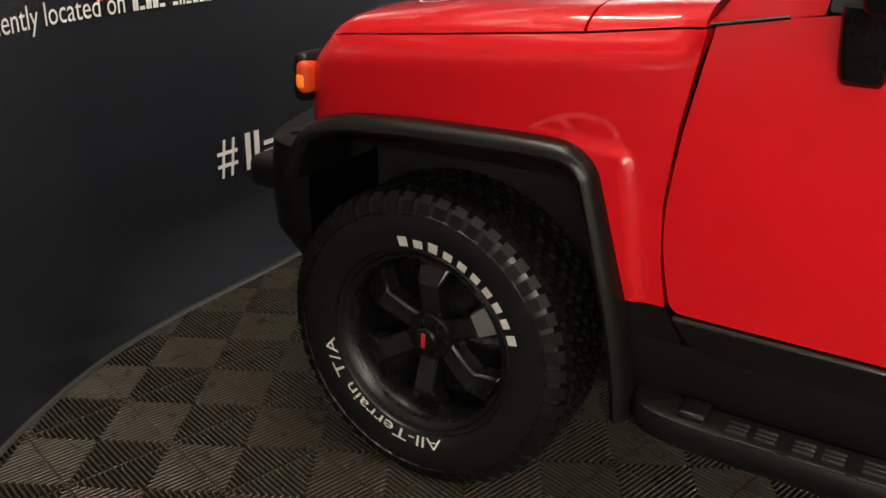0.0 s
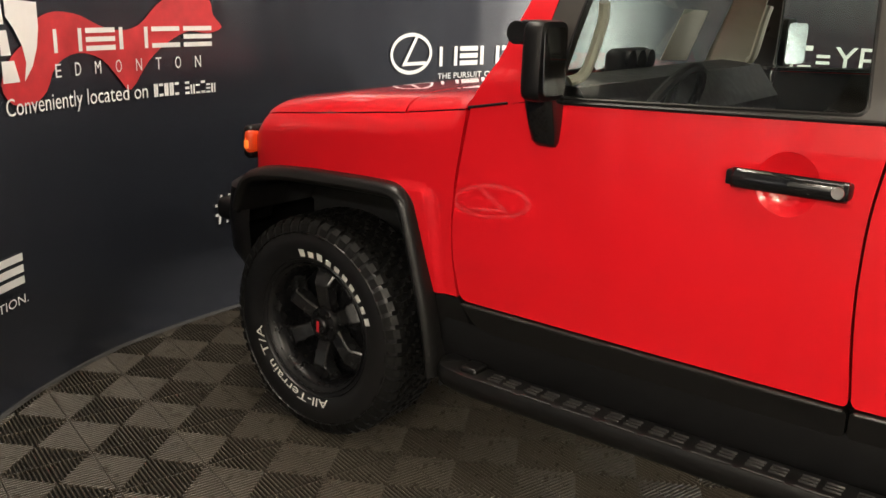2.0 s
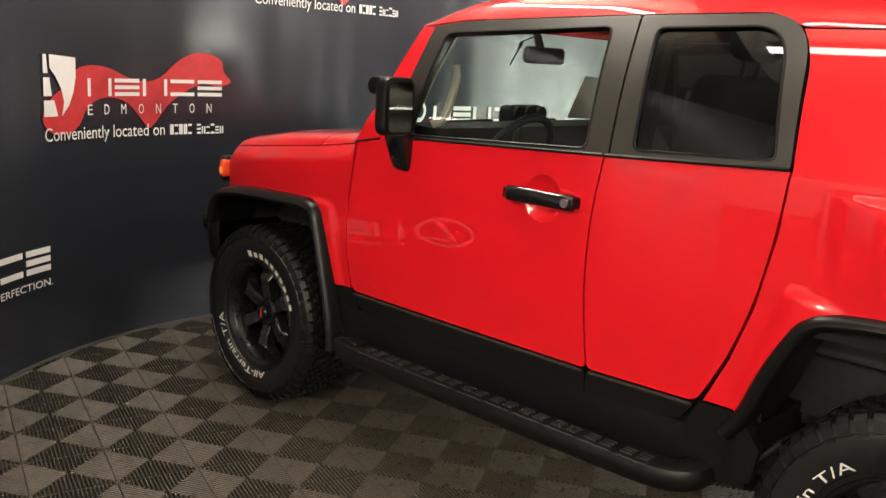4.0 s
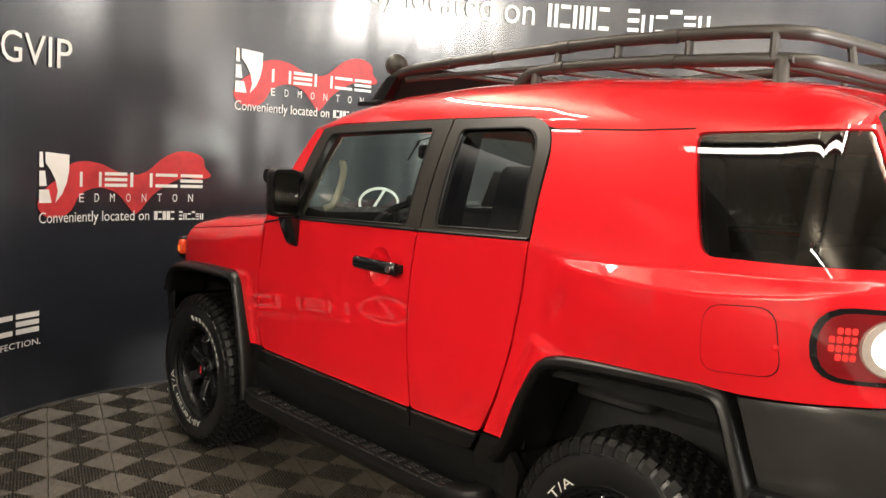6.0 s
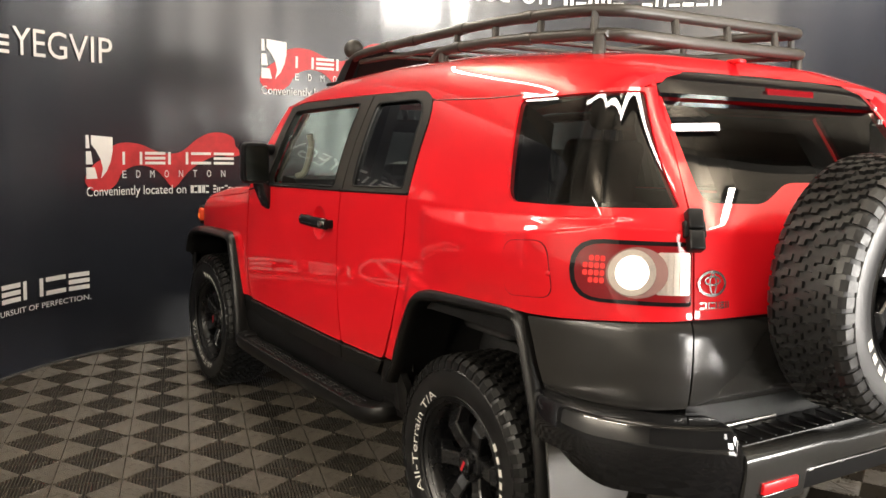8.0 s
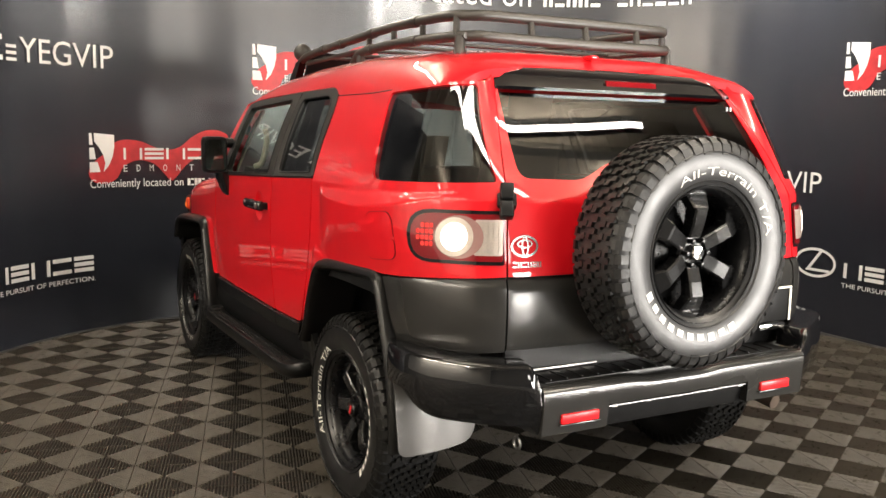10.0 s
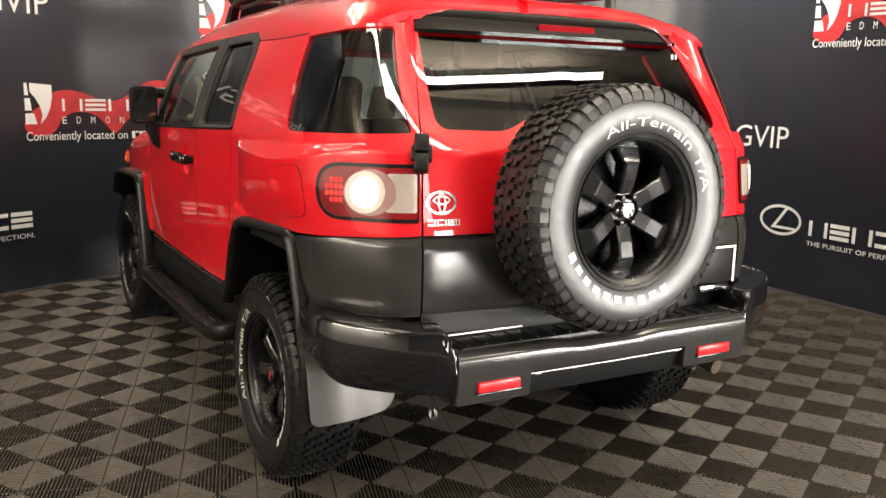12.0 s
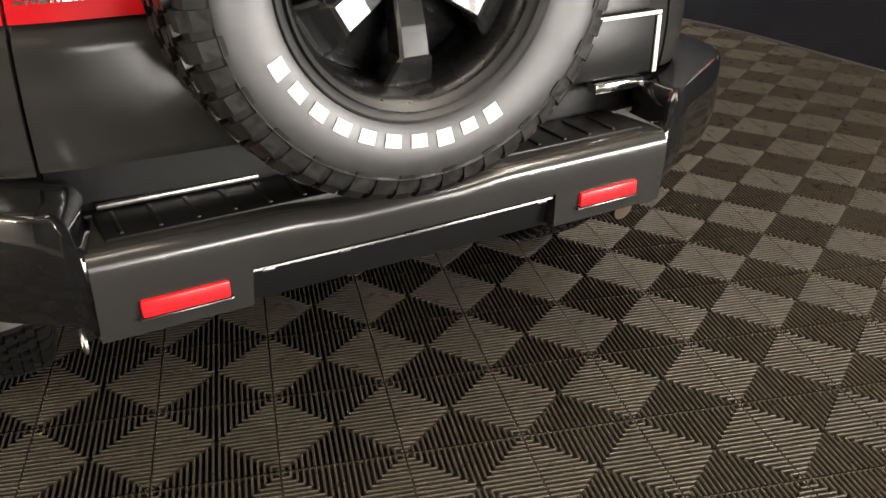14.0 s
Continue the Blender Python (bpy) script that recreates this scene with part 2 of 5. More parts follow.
def loft(rows, closed=False, caps=False):
    """Skin over rows of points; closed joins each row's end to its start."""
    bm = bmesh.new()
    g = [[bm.verts.new(Vector(p)) for p in r] for r in rows]
    for a, b in zip(g, g[1:]):
        k = len(a)
        for i in range(k if closed else k - 1):
            bm.faces.new((a[i], a[(i + 1) % k], b[(i + 1) % k], b[i]))
    if caps and closed:
        bm.faces.new(g[0])
        bm.faces.new(g[-1][::-1])
    return bm


def tube(path, r, n=8, closed=False):
    """A round bar along a path; r one radius or one per point."""
    p = [Vector(q) for q in path]
    rs = r if isinstance(r, (list, tuple)) else [r] * len(p)
    rows, side = [], None
    for i, q in enumerate(p):
        d = (p[(i + 1) % len(p)] if closed or i + 1 < len(p) else q) - (p[i - 1] if closed or i else q)
        d.normalize()
        if side is None:
            side = d.orthogonal().normalized()
        side = (side - d * side.dot(d)).normalized()
        up = d.cross(side)
        rows.append([q + (side * math.cos(2 * math.pi * k / n) + up * math.sin(2 * math.pi * k / n)) * rs[i] for k in range(n)])
    if closed:
        rows.append(rows[0])
        bm = loft(rows, True)
        bmesh.ops.remove_doubles(bm, verts=bm.verts[:], dist=1e-6)
        return bm
    return loft(rows, True, True)


def box(x0, x1, y0, y1, z0, z1, bevel=0.0, seg=2):
    bm = bmesh.new()
    bmesh.ops.create_cube(bm, size=1)
    for v in bm.verts:
        v.co = Vector(((x0 + x1) / 2 + v.co.x * (x1 - x0), (y0 + y1) / 2 + v.co.y * (y1 - y0), (z0 + z1) / 2 + v.co.z * (z1 - z0)))
    if bevel:
        bmesh.ops.bevel(bm, geom=bm.edges[:], offset=bevel, segments=seg, affect="EDGES", profile=0.5)
    return bm


def merge(*parts):
    out = bmesh.new()
    for b in parts:
        me = bpy.data.meshes.new("tmp")
        b.to_mesh(me)
        b.free()
        out.from_mesh(me)
        bpy.data.meshes.remove(me)
    return out


def lathe(profile, n=64, axis="y"):
    """Spin (radius, offset) pairs round an axis through the origin."""
    rows = []
    for r, o in profile:
        row = []
        for k in range(n):
            c, s = r * math.cos(2 * math.pi * k / n), r * math.sin(2 * math.pi * k / n)
            row.append((c, o, s) if axis == "y" else (o, c, s))
        rows.append(row)
    return loft(rows, True)


def prism(loop, d0, d1, place):
    """A solid from a closed 2D outline, between two depths: place(u, v, d)."""
    bm = bmesh.new()
    a = [bm.verts.new(Vector(place(u, v, d0))) for u, v in loop]
    b = [bm.verts.new(Vector(place(u, v, d1))) for u, v in loop]
    k = len(loop)
    for i in range(k):
        bm.faces.new((a[i], a[(i + 1) % k], b[(i + 1) % k], b[i]))
    bm.faces.new(a[::-1])
    bm.faces.new(b)
    return bm


def smooth01(t):
    t = min(1.0, max(0.0, t))
    return t * t * (3 - 2 * t)


# ---- the booth: printed wall, floor, ceiling, room ----
WALL_H, WALL_T = 3.35, 0.05


def wall_plan(s):
    """Plan of the booth's curved wall: place and inward normal at the length s along it."""
    if s < -2.146:
        d = -2.146 - s
        return Vector((-0.574 + 0.719 * d, -1.975 - 0.695 * d, 0)), Vector((0.695, 0.719, 0))
    if s < -0.5:
        a = math.pi + (-0.5 - s) / 2.05
        return Vector((0.85 + 2.05 * math.cos(a), -0.5 + 2.05 * math.sin(a), 0)), Vector((-math.cos(a), -math.sin(a), 0))
    if s < 1.22:
        return Vector((-1.2, s, 0)), Vector((1, 0, 0))
    if s < 5.147:
        a = math.pi - (s - 1.22) / 2.5
        return Vector((1.3 + 2.5 * math.cos(a), 1.22 + 2.5 * math.sin(a), 0)), Vector((-math.cos(a), -math.sin(a), 0))
    return Vector((1.3 + s - 5.147, 3.72, 0)), Vector((0, -1, 0))


def fold(s, z):
    """Slack vertical folds of the hung vinyl."""
    return 0.007 * (noise.noise(Vector((s * 2.3, z * 0.25, 1.0))) + 0.6 * noise.noise(Vector((s * 6.1, z * 0.3, 7.0))))


def on_wall(s, z, d=0.0):
    p, n = wall_plan(s)
    q = p + n * (d + fold(s, z))
    return (q.x, q.y, z)


S0, S1 = -4.2, 10.6
count = 300
rows = [[on_wall(S0 + (S1 - S0) * i / count, WALL_H * k / 12) for k in range(13)]
        + [on_wall(S0 + (S1 - S0) * i / count, z, -WALL_T) for z in (WALL_H, 0.0)] for i in range(count + 1)]
wall = part("wall_booth", loft(rows, True, True), FABRIC)
tagged(wall, "curved navy vinyl booth wall with white and red prints", "wall", kind="structure")

FONT_CACHE = {}


def letters(text):
    """Flat letter faces of a line of text, one unit wide, from the built-in font."""
    if text not in FONT_CACHE:
        cu = bpy.data.curves.new("letters", "FONT")
        cu.body = text
        cu.resolution_u = 3
        ob = bpy.data.objects.new("letters", cu)
        scene.collection.objects.link(ob)
        me = ob.evaluated_get(bpy.context.evaluated_depsgraph_get()).to_mesh()
        vs, fs = [tuple(v.co[:2]) for v in me.vertices], [tuple(f.vertices) for f in me.polygons]
        ob.evaluated_get(bpy.context.evaluated_depsgraph_get()).to_mesh_clear()
        bpy.data.objects.remove(ob)
        bpy.data.curves.remove(cu)
        a = np.array(vs)
        lo, hi = a[:, 0].min(), a[:, 0].max()
        cap = max(0.001, a[:, 1].max())
        FONT_CACHE[text] = ([((x - lo) / (hi - lo), y / cap) for x, y in vs], fs)
    return FONT_CACHE[text]


def written(text, place, u0, u1, v0, h):
    """Letters from u0 to u1, standing on v0 with the capital height h, laid on a surface place(u, v)."""
    vs, fs = letters(text)
    bm = bmesh.new()
    g = [bm.verts.new(Vector(place(u0 + (u1 - u0) * x, v0 + h * y))) for x, y in vs]
    for f in fs:
        if len(set(f)) > 2:
            try:
                bm.faces.new([g[i] for i in f])
            except ValueError:
                pass
    return bm


def bars(place, u0, u1, v0, v1, n, heavy=0.2, gap=0.22, forms="-|=", low=0.0, broad=1.0):
    """Plain bar shapes in place of lettering that is not spelled: n blocks of strokes."""
    bm = bmesh.new()
    w = (u1 - u0) / n

    def quad(a, b, c, d, steps=3):
        for i in range(steps):
            x0, x1 = a + (b - a) * i / steps, a + (b - a) * (i + 1) / steps
            bm.faces.new([bm.verts.new(Vector(place(*q))) for q in ((x0, c), (x1, c), (x1, d), (x0, d))])

    for i in range(n):
        a, b = u0 + w * (i + gap / 2), u0 + w * (i + 1 - gap / 2)
        top = v1 - (low * (v1 - v0) if i % 3 else 0)
        t, tw = heavy * (top - v0), heavy * broad * (top - v0) * (1 if u1 > u0 else -1)
        f = forms[i % len(forms)]
        if f in "-=":
            quad(a, b, v0, v0 + t)
            quad(a, b, top - t, top)
        if f == "#":
            quad(a, b, v0, top)
        if f == "-":
            quad(a, b, (v0 + top - t) / 2, (v0 + top + t) / 2)
        if f == "|":
            quad(a, a + tw, v0, top, 1)
            quad(b - tw, b, v0, top, 1)
    return bm


def paper(d):
    return lambda u, v: on_wall(u, v, d)


def dealer_print(s, top, k=1.0):
    """A white crest with a red ribbon behind bar lettering and a line of text."""
    rib = [(0.20, -0.07), (0.30, -0.045), (0.42, -0.06), (0.52, -0.10), (0.62, -0.12), (0.72, -0.10), (0.82, -0.02), (0.92, 0.03), (1.02, 0.035), (1.10, 0.0),
           (1.115, -0.06), (1.16, -0.115), (1.08, -0.14), (0.98, -0.13), (0.86, -0.18), (0.76, -0.25), (0.66, -0.36), (0.60, -0.31), (0.52, -0.23), (0.40, -0.20),
           (0.28, -0.24), (0.22, -0.33), (0.14, -0.37), (0.04, -0.36), (-0.01, -0.29), (0.05, -0.20), (0.14, -0.14)]
    P = lambda u, v: (s + u * k, top + v * k)
    out = catmull([P(*q) for q in rib], 3, True)
    part("ribbon_print", sheet(out, paper(0.007), step=0.07 * k, depth=0.001), RIBBON, wall, "translucent red ribbon print")
    crest = [(0.04, 0.0), (0.20, -0.012), (0.20, -0.10), (0.185, -0.17), (0.155, -0.235), (0.11, -0.285), (0.125, -0.22), (0.11, -0.16), (0.075, -0.10), (0.04, -0.06)]
    part("crest_print", sheet([P(*q) for q in crest], paper(0.009), step=0.05 * k, depth=0.001), PRINT, wall)
    for a, b, c, d in ((0.0, 0.028, 0.0, -0.085), (0.0, 0.05, -0.105, -0.19), (0.0, 0.085, -0.21, -0.285)):
        q = [P(a, c), P(b * 0.75, c), P(b, d), P(a, d)]
        part("crest_print", sheet(q, paper(0.009), step=0.05 * k, depth=0.001), PRINT, wall)
    part("word_bars", bars(paper(0.0095), s + 0.262 * k, s + 1.112 * k, top - 0.195 * k, top - 0.108 * k, 5, 0.22, 0.12, "|-|=-"), PRINT, wall)
    part("letter_print", spaced("EDMONTON", s + 0.27 * k, s + 1.112 * k, top - 0.285 * k, 0.05 * k), PRINT, wall)
    part("letter_print", written("Conveniently located on", paper(0.0095), s, s + 0.745 * k, top - 0.40 * k, 0.062 * k), PRINT, wall)
    part("word_bars", bars(paper(0.0095), s + 0.775 * k, s + 0.918 * k, top - 0.40 * k, top - 0.345 * k, 5, 0.2, 0.2, "|=||="), PRINT, wall)
    part("word_bars", bars(paper(0.0095), s + 0.945 * k, s + 1.115 * k, top - 0.40 * k, top - 0.345 * k, 6, 0.2, 0.2, "-|==-|", 0.25), PRINT, wall)


def spaced(text, u0, u1, v, h):
    w = (u1 - u0) / len(text)
    return merge(*[written(c, paper(0.0095), u0 + w * i, u0 + w * i + h * 0.62, v, h) for i, c in enumerate(text)])


def ring(place, u, v, a, b, t, n=40):
    """A flat elliptical ring."""
    rows = [[place(u + (a - q) * math.cos(2 * math.pi * i / n), v + (b - q) * math.sin(2 * math.pi * i / n)) for i in range(n)] for q in (0, t)]
    return loft(rows, True)


def slogan_print(s, top):
    """An oval badge, bar lettering and a small line of text under it."""
    P = paper(0.009)
    part("badge_print", merge(ring(P, s + 0.19, top - 0.118, 0.19, 0.118, 0.022),
                              prism([(0.235, -0.01), (0.26, -0.015), (0.15, -0.165), (0.33, -0.165), (0.315, -0.185), (0.105, -0.185)], 0.009, 0.0094,
                                    lambda u, v, d: on_wall(s + u, top + v, d))), PRINT, wall)
    part("word_bars", bars(P, s + 0.44, s + 1.35, top - 0.20, top - 0.085, 5, 0.25, 0.12, "|-|=-"), PRINT, wall)
    part("letter_print", written("THE PURSUIT OF PERFECTION.", P, s + 0.44, s + 1.35, top - 0.275, 0.034), PRINT, wall)


def tag_print(s, v, h, width):
    """A hash sign, bar lettering for the name and six spelled letters."""
    P = paper(0.009)
    w = width / 12
    hash_bars = []
    for a in (0.2, 0.62):
        hash_bars.append(prism([(s + w * a, v), (s + w * (a + 0.12), v), (s + w * (a + 0.27), v + h), (s + w * (a + 0.15), v + h)], 0.009, 0.0094, on_wall))
    for b in (0.27, 0.6):
        hash_bars.append(prism([(s + w * 0.05, v + h * b), (s + w * 0.98, v + h * b), (s + w * 0.98, v + h * (b + 0.1)), (s + w * 0.05, v + h * (b + 0.1))], 0.0091, 0.0095, on_wall))
    part("hash_print", merge(*hash_bars), PRINT, wall)
    part("word_bars", bars(P, s + w * 1.25, s + w * 5.9, v, v + h, 5, 0.2, 0.25, "|-|=-", 0.35), PRINT, wall)
    part("letter_print", written("YEGVIP", P, s + w * 6.0, s + width, v, h), PRINT, wall)


dealer_print(-1.41, 1.461)
dealer_print(-0.10, 2.19)
dealer_print(5.235, 2.25)
slogan_print(-2.74, 0.652)
slogan_print(0.935, 1.303)
slogan_print(4.908, 0.673)
slogan_print(2.40, 2.16)
tag_print(-2.70, 1.93, 0.165, 1.50)
tag_print(-0.33, 0.44, 0.14, 1.30)
tag_print(3.60, 1.10, 0.165, 1.50)
BIG = paper(0.0095)
part("letter_print", written("Conveniently located on", BIG, -0.25, 2.43, 2.652, 0.215), PRINT, wall)
part("word_bars", bars(BIG, 2.53, 3.06, 2.652, 2.835, 5, 0.17, 0.2, "|=||="), PRINT, wall)
part("word_bars", bars(BIG, 3.19, 3.86, 2.652, 2.835, 6, 0.17, 0.2, "-|==-|", 0.25), PRINT, wall)

# a pale edging strip where the booth wall meets the floor
rows = [[on_wall(s, z, d) for d, z in ((0.0, 0.012), (0.010, 0.010), (0.014, 0.0015), (0.0, 0.0015))] for s in np.linspace(-4.1, 10.5, 220)]
edge = part("trim_edging", loft(rows, True), material("grey_edging", (0.04, 0.039, 0.037), 0.5))
tagged(edge, "thin grey plastic edging along the booth wall", "trim", kind="structure")

# room shell round the booth
slab = part("floor", box(-3.2, 6.95, -9.2, 9.2, -0.30, -0.0145), SLAB, smooth=False)
hall = part("floor_hall", box(6.95, 11.2, -9.2, 9.2, -0.30, 0.0), PALEFLOOR, smooth=False)
tagged(hall, "pale polished hall floor beyond the booth", "floor", kind="structure")
tagged(slab, "dark floor under ribbed grey plastic tiles", "floor", kind="structure")
roof_slab = part("ceiling", box(-3.2, 11.2, -9.2, 9.2, CEIL, CEIL + 0.2), CEILING, smooth=False)
tagged(roof_slab, "pale painted high ceiling with strip lights", "ceiling", kind="structure")
for x in (-1.4, 0.6, 2.6, 4.4, 6.4, 9.8):
    tagged(part("ceiling_beam", box(x - 0.07, x + 0.07, -9.0, 9.0, CEIL - 0.26, CEIL), DUCT, smooth=False), "long grey steel ceiling beam", "beam", "ceiling beams")
east, edge = [], -9.0
for y, w, sill, top, watts in FILL_WINDOWS:
    east += [box(11.0, 11.2, edge, y - w / 2, -0.016, CEIL), box(11.0, 11.2, y - w / 2, y + w / 2, -0.016, sill), box(11.0, 11.2, y - w / 2, y + w / 2, top, CEIL)]
    edge = y + w / 2
east.append(box(11.0, 11.2, edge, 9.0, -0.016, CEIL))
for nm, b in (("wall_south", box(-3.2, 11.2, -9.2, -9.0, -0.016, CEIL)), ("wall_north", box(-3.2, 11.2, 9.0, 9.2, -0.016, CEIL)),
              ("wall_west", box(-3.2, -3.0, -9.0, 9.0, -0.016, CEIL)), ("wall_east", merge(*east))):
    tagged(part(nm, b, PALEWALL if nm == "wall_south" else ROOMWALL, smooth=False), "plain %s painted room wall" % ("white" if nm == "wall_south" else "dark"), "wall", kind="structure")

# added windows, out of view; their lamps make the sheen on wall and tyres
for i, (y, w, sill, top, watts) in enumerate(FILL_WINDOWS):
    win = thing("window_%d" % (i + 1), "added unseen window for fill light, with a dark metal frame", "window", kind="structure", at=pose(11.1, y, (top + sill) / 2))
    hh = (top - sill) / 2
    part("window_frame", merge(box(-0.06, 0.06, -w / 2, -w / 2 + 0.06, -hh, hh), box(-0.06, 0.06, w / 2 - 0.06, w / 2, -hh, hh), box(-0.06, 0.06, -w / 2 + 0.06, w / 2 - 0.06, -hh, 0.06 - hh),
                               box(-0.06, 0.06, -w / 2 + 0.06, w / 2 - 0.06, hh - 0.06, hh), box(-0.04, 0.04, -0.03, 0.03, 0.06 - hh, hh - 0.06)), BLACK, win, smooth=False)
    for s in (-1, 1):
        part("pane", box(-0.006, 0.006, s * w / 4 - w / 4 + 0.05, s * w / 4 + w / 4 - 0.05, 0.06 - hh, hh - 0.06), LENS, win, smooth=False).visible_shadow = False
    la = bpy.data.lights.new("window_fill", "AREA")
    la.shape, la.size, la.size_y, la.energy, la.color = "RECTANGLE", w - 0.1, 2 * hh - 0.1, watts, (1.0, 0.95, 0.88)
    lamp = new("window_fill", la)
    lamp.parent = win
    lamp.matrix_basis = pose(0.09, 0, 0, 0, 90, 0) @ pose(0, 0, 0, 0, 0, 90)

# hanging strip lights
for x, y, length, turn, watts in STRIPS:
    m = pose(x, y, CEIL - 0.45, 0, 0, turn)
    fit = thing("strip_light", "long white fluorescent strip light hung from the ceiling", "ceiling light", "strip lights", m)
    hood_rows = [[(sx, yy, zz) for yy, zz in ((-0.14, 0.0), (-0.06, 0.07), (0.06, 0.07), (0.14, 0.0), (0.13, 0.0), (0.055, 0.062), (-0.055, 0.062), (-0.13, 0.0))] for sx in (-length / 2, length / 2)]
    part("housing", loft(hood_rows, True, True), DUCT, fit, "white enamel housing", smooth=False)
    for sx in (-1, 1):
        part("hanger", tube([(sx * length * 0.35, 0, 0.07), (sx * length * 0.35, 0, 0.45)], 0.005, 6), STEEL, fit)
    la = bpy.data.lights.new("strip_lamp", "AREA")
    la.shape, la.size, la.size_y, la.energy, la.color = "RECTANGLE", length, 0.1, watts, (1.0, 0.91, 0.78)
    lamp = new("strip_lamp", la)
    lamp.parent = fit
    lamp.matrix_basis = pose(0, 0, -0.004)
    # second lamp added above the housing, only to brighten the ceiling
    up = bpy.data.lights.new("ceiling_fill", "AREA")
    up.shape, up.size, up.size_y, up.energy, up.color = "RECTANGLE", length, 0.14, min(watts * 2.0, 240), (1.0, 0.91, 0.78)
    lamp = new("ceiling_fill", up)
    lamp.parent = fit
    lamp.matrix_basis = pose(0, 0, 0.09, 180, 0, 0)

# unseen floodlight on a drop rod, added to put a glare on the printed wall
flood = thing("floodlight", "added unseen square black floodlight on a rod, for the wall's glare", "floodlight", at=pose(1.5, 2.75, 3.05))
part("rod", tube([(0.06, 0, 0.16), (0.06, 0, CEIL - 3.05)], 0.012, 8), STEEL, flood)
turned = pose(0, 0, 0, 0, 72, -14)
part("housing", box(-0.22, 0.22, -0.30, 0.30, 0.006, 0.12, 0.02), BLACK, flood, at=turned)
la = bpy.data.lights.new("wall_glare_lamp", "AREA")
la.shape, la.size, la.size_y, la.energy, la.color = "RECTANGLE", 0.40, 0.56, 55, (1.0, 0.95, 0.88)
lamp = new("wall_glare_lamp", la)
lamp.parent = flood
lamp.matrix_basis = turned

duct = thing("air_duct", "large round metal air duct under the ceiling", "duct")
part("pipe", tube([(8.2, -8.9, CEIL - 0.5), (8.2, 4.9, CEIL - 0.5)], 0.32, 28), DUCT, duct)
for y in np.arange(-8, 4.5, 1.6):
    part("joint_band", tube([(8.2, y, CEIL - 0.5), (8.2, y + 0.05, CEIL - 0.5)], 0.332, 28), DUCT, duct)


# ---- the car: surfaces ----
PLAN = catmull([(-0.47, CENTRE), (-0.465, -0.35), (-0.455, -0.6), (-0.43, -0.715), (-0.37, -0.79), (-0.28, -0.825), (0.0, -0.852), (0.4, -0.864), (0.8, -0.872), (1.2, -0.88),
                (1.7, -0.885), (2.2, -0.884), (2.7, -0.888), (3.0, -0.886), (3.14, -0.876), (3.24, -0.85), (3.335, -0.80), (3.41, -0.74), (3.458, -0.675), (3.482, -0.60),
                (3.494, -0.5), (3.505, -0.28), (3.51, CENTRE)], 10)
PLAN = np.array(PLAN)
soft_part = np.where((PLAN[1:-1, 0] > 2.8) & (PLAN[1:-1, 1] < -0.56))[0] + 1
for _ in range(25):
    PLAN[soft_part] = 0.25 * PLAN[soft_part - 1] + 0.5 * PLAN[soft_part] + 0.25 * PLAN[soft_part + 1]
LEN = np.r_[0, np.cumsum(np.hypot(*np.diff(PLAN, axis=0).T))]
k0 = np.argmin(abs(PLAN[:, 0] - 1.2))
LEN = LEN - LEN[k0] + PLAN[k0, 0]
SIDE = [i for i in range(len(PLAN)) if PLAN[i, 1] < -0.62]
UC = LEN[-1]
UF = LEN[0]


def ux(x):
    """Length along the body's outline at the side, for a place along the car."""
    return float(np.interp(x, PLAN[SIDE, 0], LEN[SIDE]))


def uy(y):
    """The same at the tail, for a place across the car."""
    rear = [i for i in range(len(PLAN)) if PLAN[i, 0] > 3.2]
    u = float(np.interp(min(y, 2 * CENTRE - y), PLAN[rear, 1], LEN[rear]))
    return u if y <= CENTRE else 2 * UC - u


LEDGE_TOP = np.array(catmull([(2.30, 1.274), (2.43, 1.283), (2.70, 1.296), (2.93, 1.305), (3.12, 1.315), (3.31, 1.327), (3.50, 1.34)], 8))
LEDGE_LOW = np.array(catmull([(2.30, 1.28), (2.43, 1.268), (2.52, 1.256), (2.62, 1.250), (2.84, 1.247), (3.03, 1.260), (3.20, 1.282), (3.33, 1.314), (3.50, 1.35)], 8))


def ledge(x):
    """Top and height of the sloping ledge along the rear shoulder."""
    zu = float(np.interp(x, LEDGE_TOP[:, 0], LEDGE_TOP[:, 1]))
    zl = float(np.interp(x, LEDGE_LOW[:, 0], LEDGE_LOW[:, 1]))
    return zu, max(0.0, zu - zl) * smooth01((x - 2.36) / 0.09) * smooth01((3.44 - x) / 0.12) + 1e-5


def swell(x, z):
    """How far the rear shoulder and the arch surrounds stand out."""
    out = 0.0
    if 2.35 < x < 3.45:
        zu, tall = ledge(x)
        out += 0.80 * min(tall, max(0.0, zu - z)) * smooth01((z - 0.9) / 0.3)
    if 0.25 < x < 0.62:
        edge = np.interp(z, [0.64, 0.93, 0.97], [0.54, 0.496, 0.47])
        out += 0.013 * smooth01((edge - x) / 0.02) * smooth01((0.968 - z) / 0.02) * smooth01((x - 0.28) / 0.12)
    if 2.15 < x < 2.52:
        edge = np.interp(z, [0.66, 0.88, 1.03], [2.195, 2.275, 2.32])
        out += 0.013 * smooth01((x - edge) / 0.03) * smooth01((1.035 - 0.2 * max(0.0, x - 2.32) - z) / 0.03) * smooth01((2.52 - x) / 0.15)
    return out


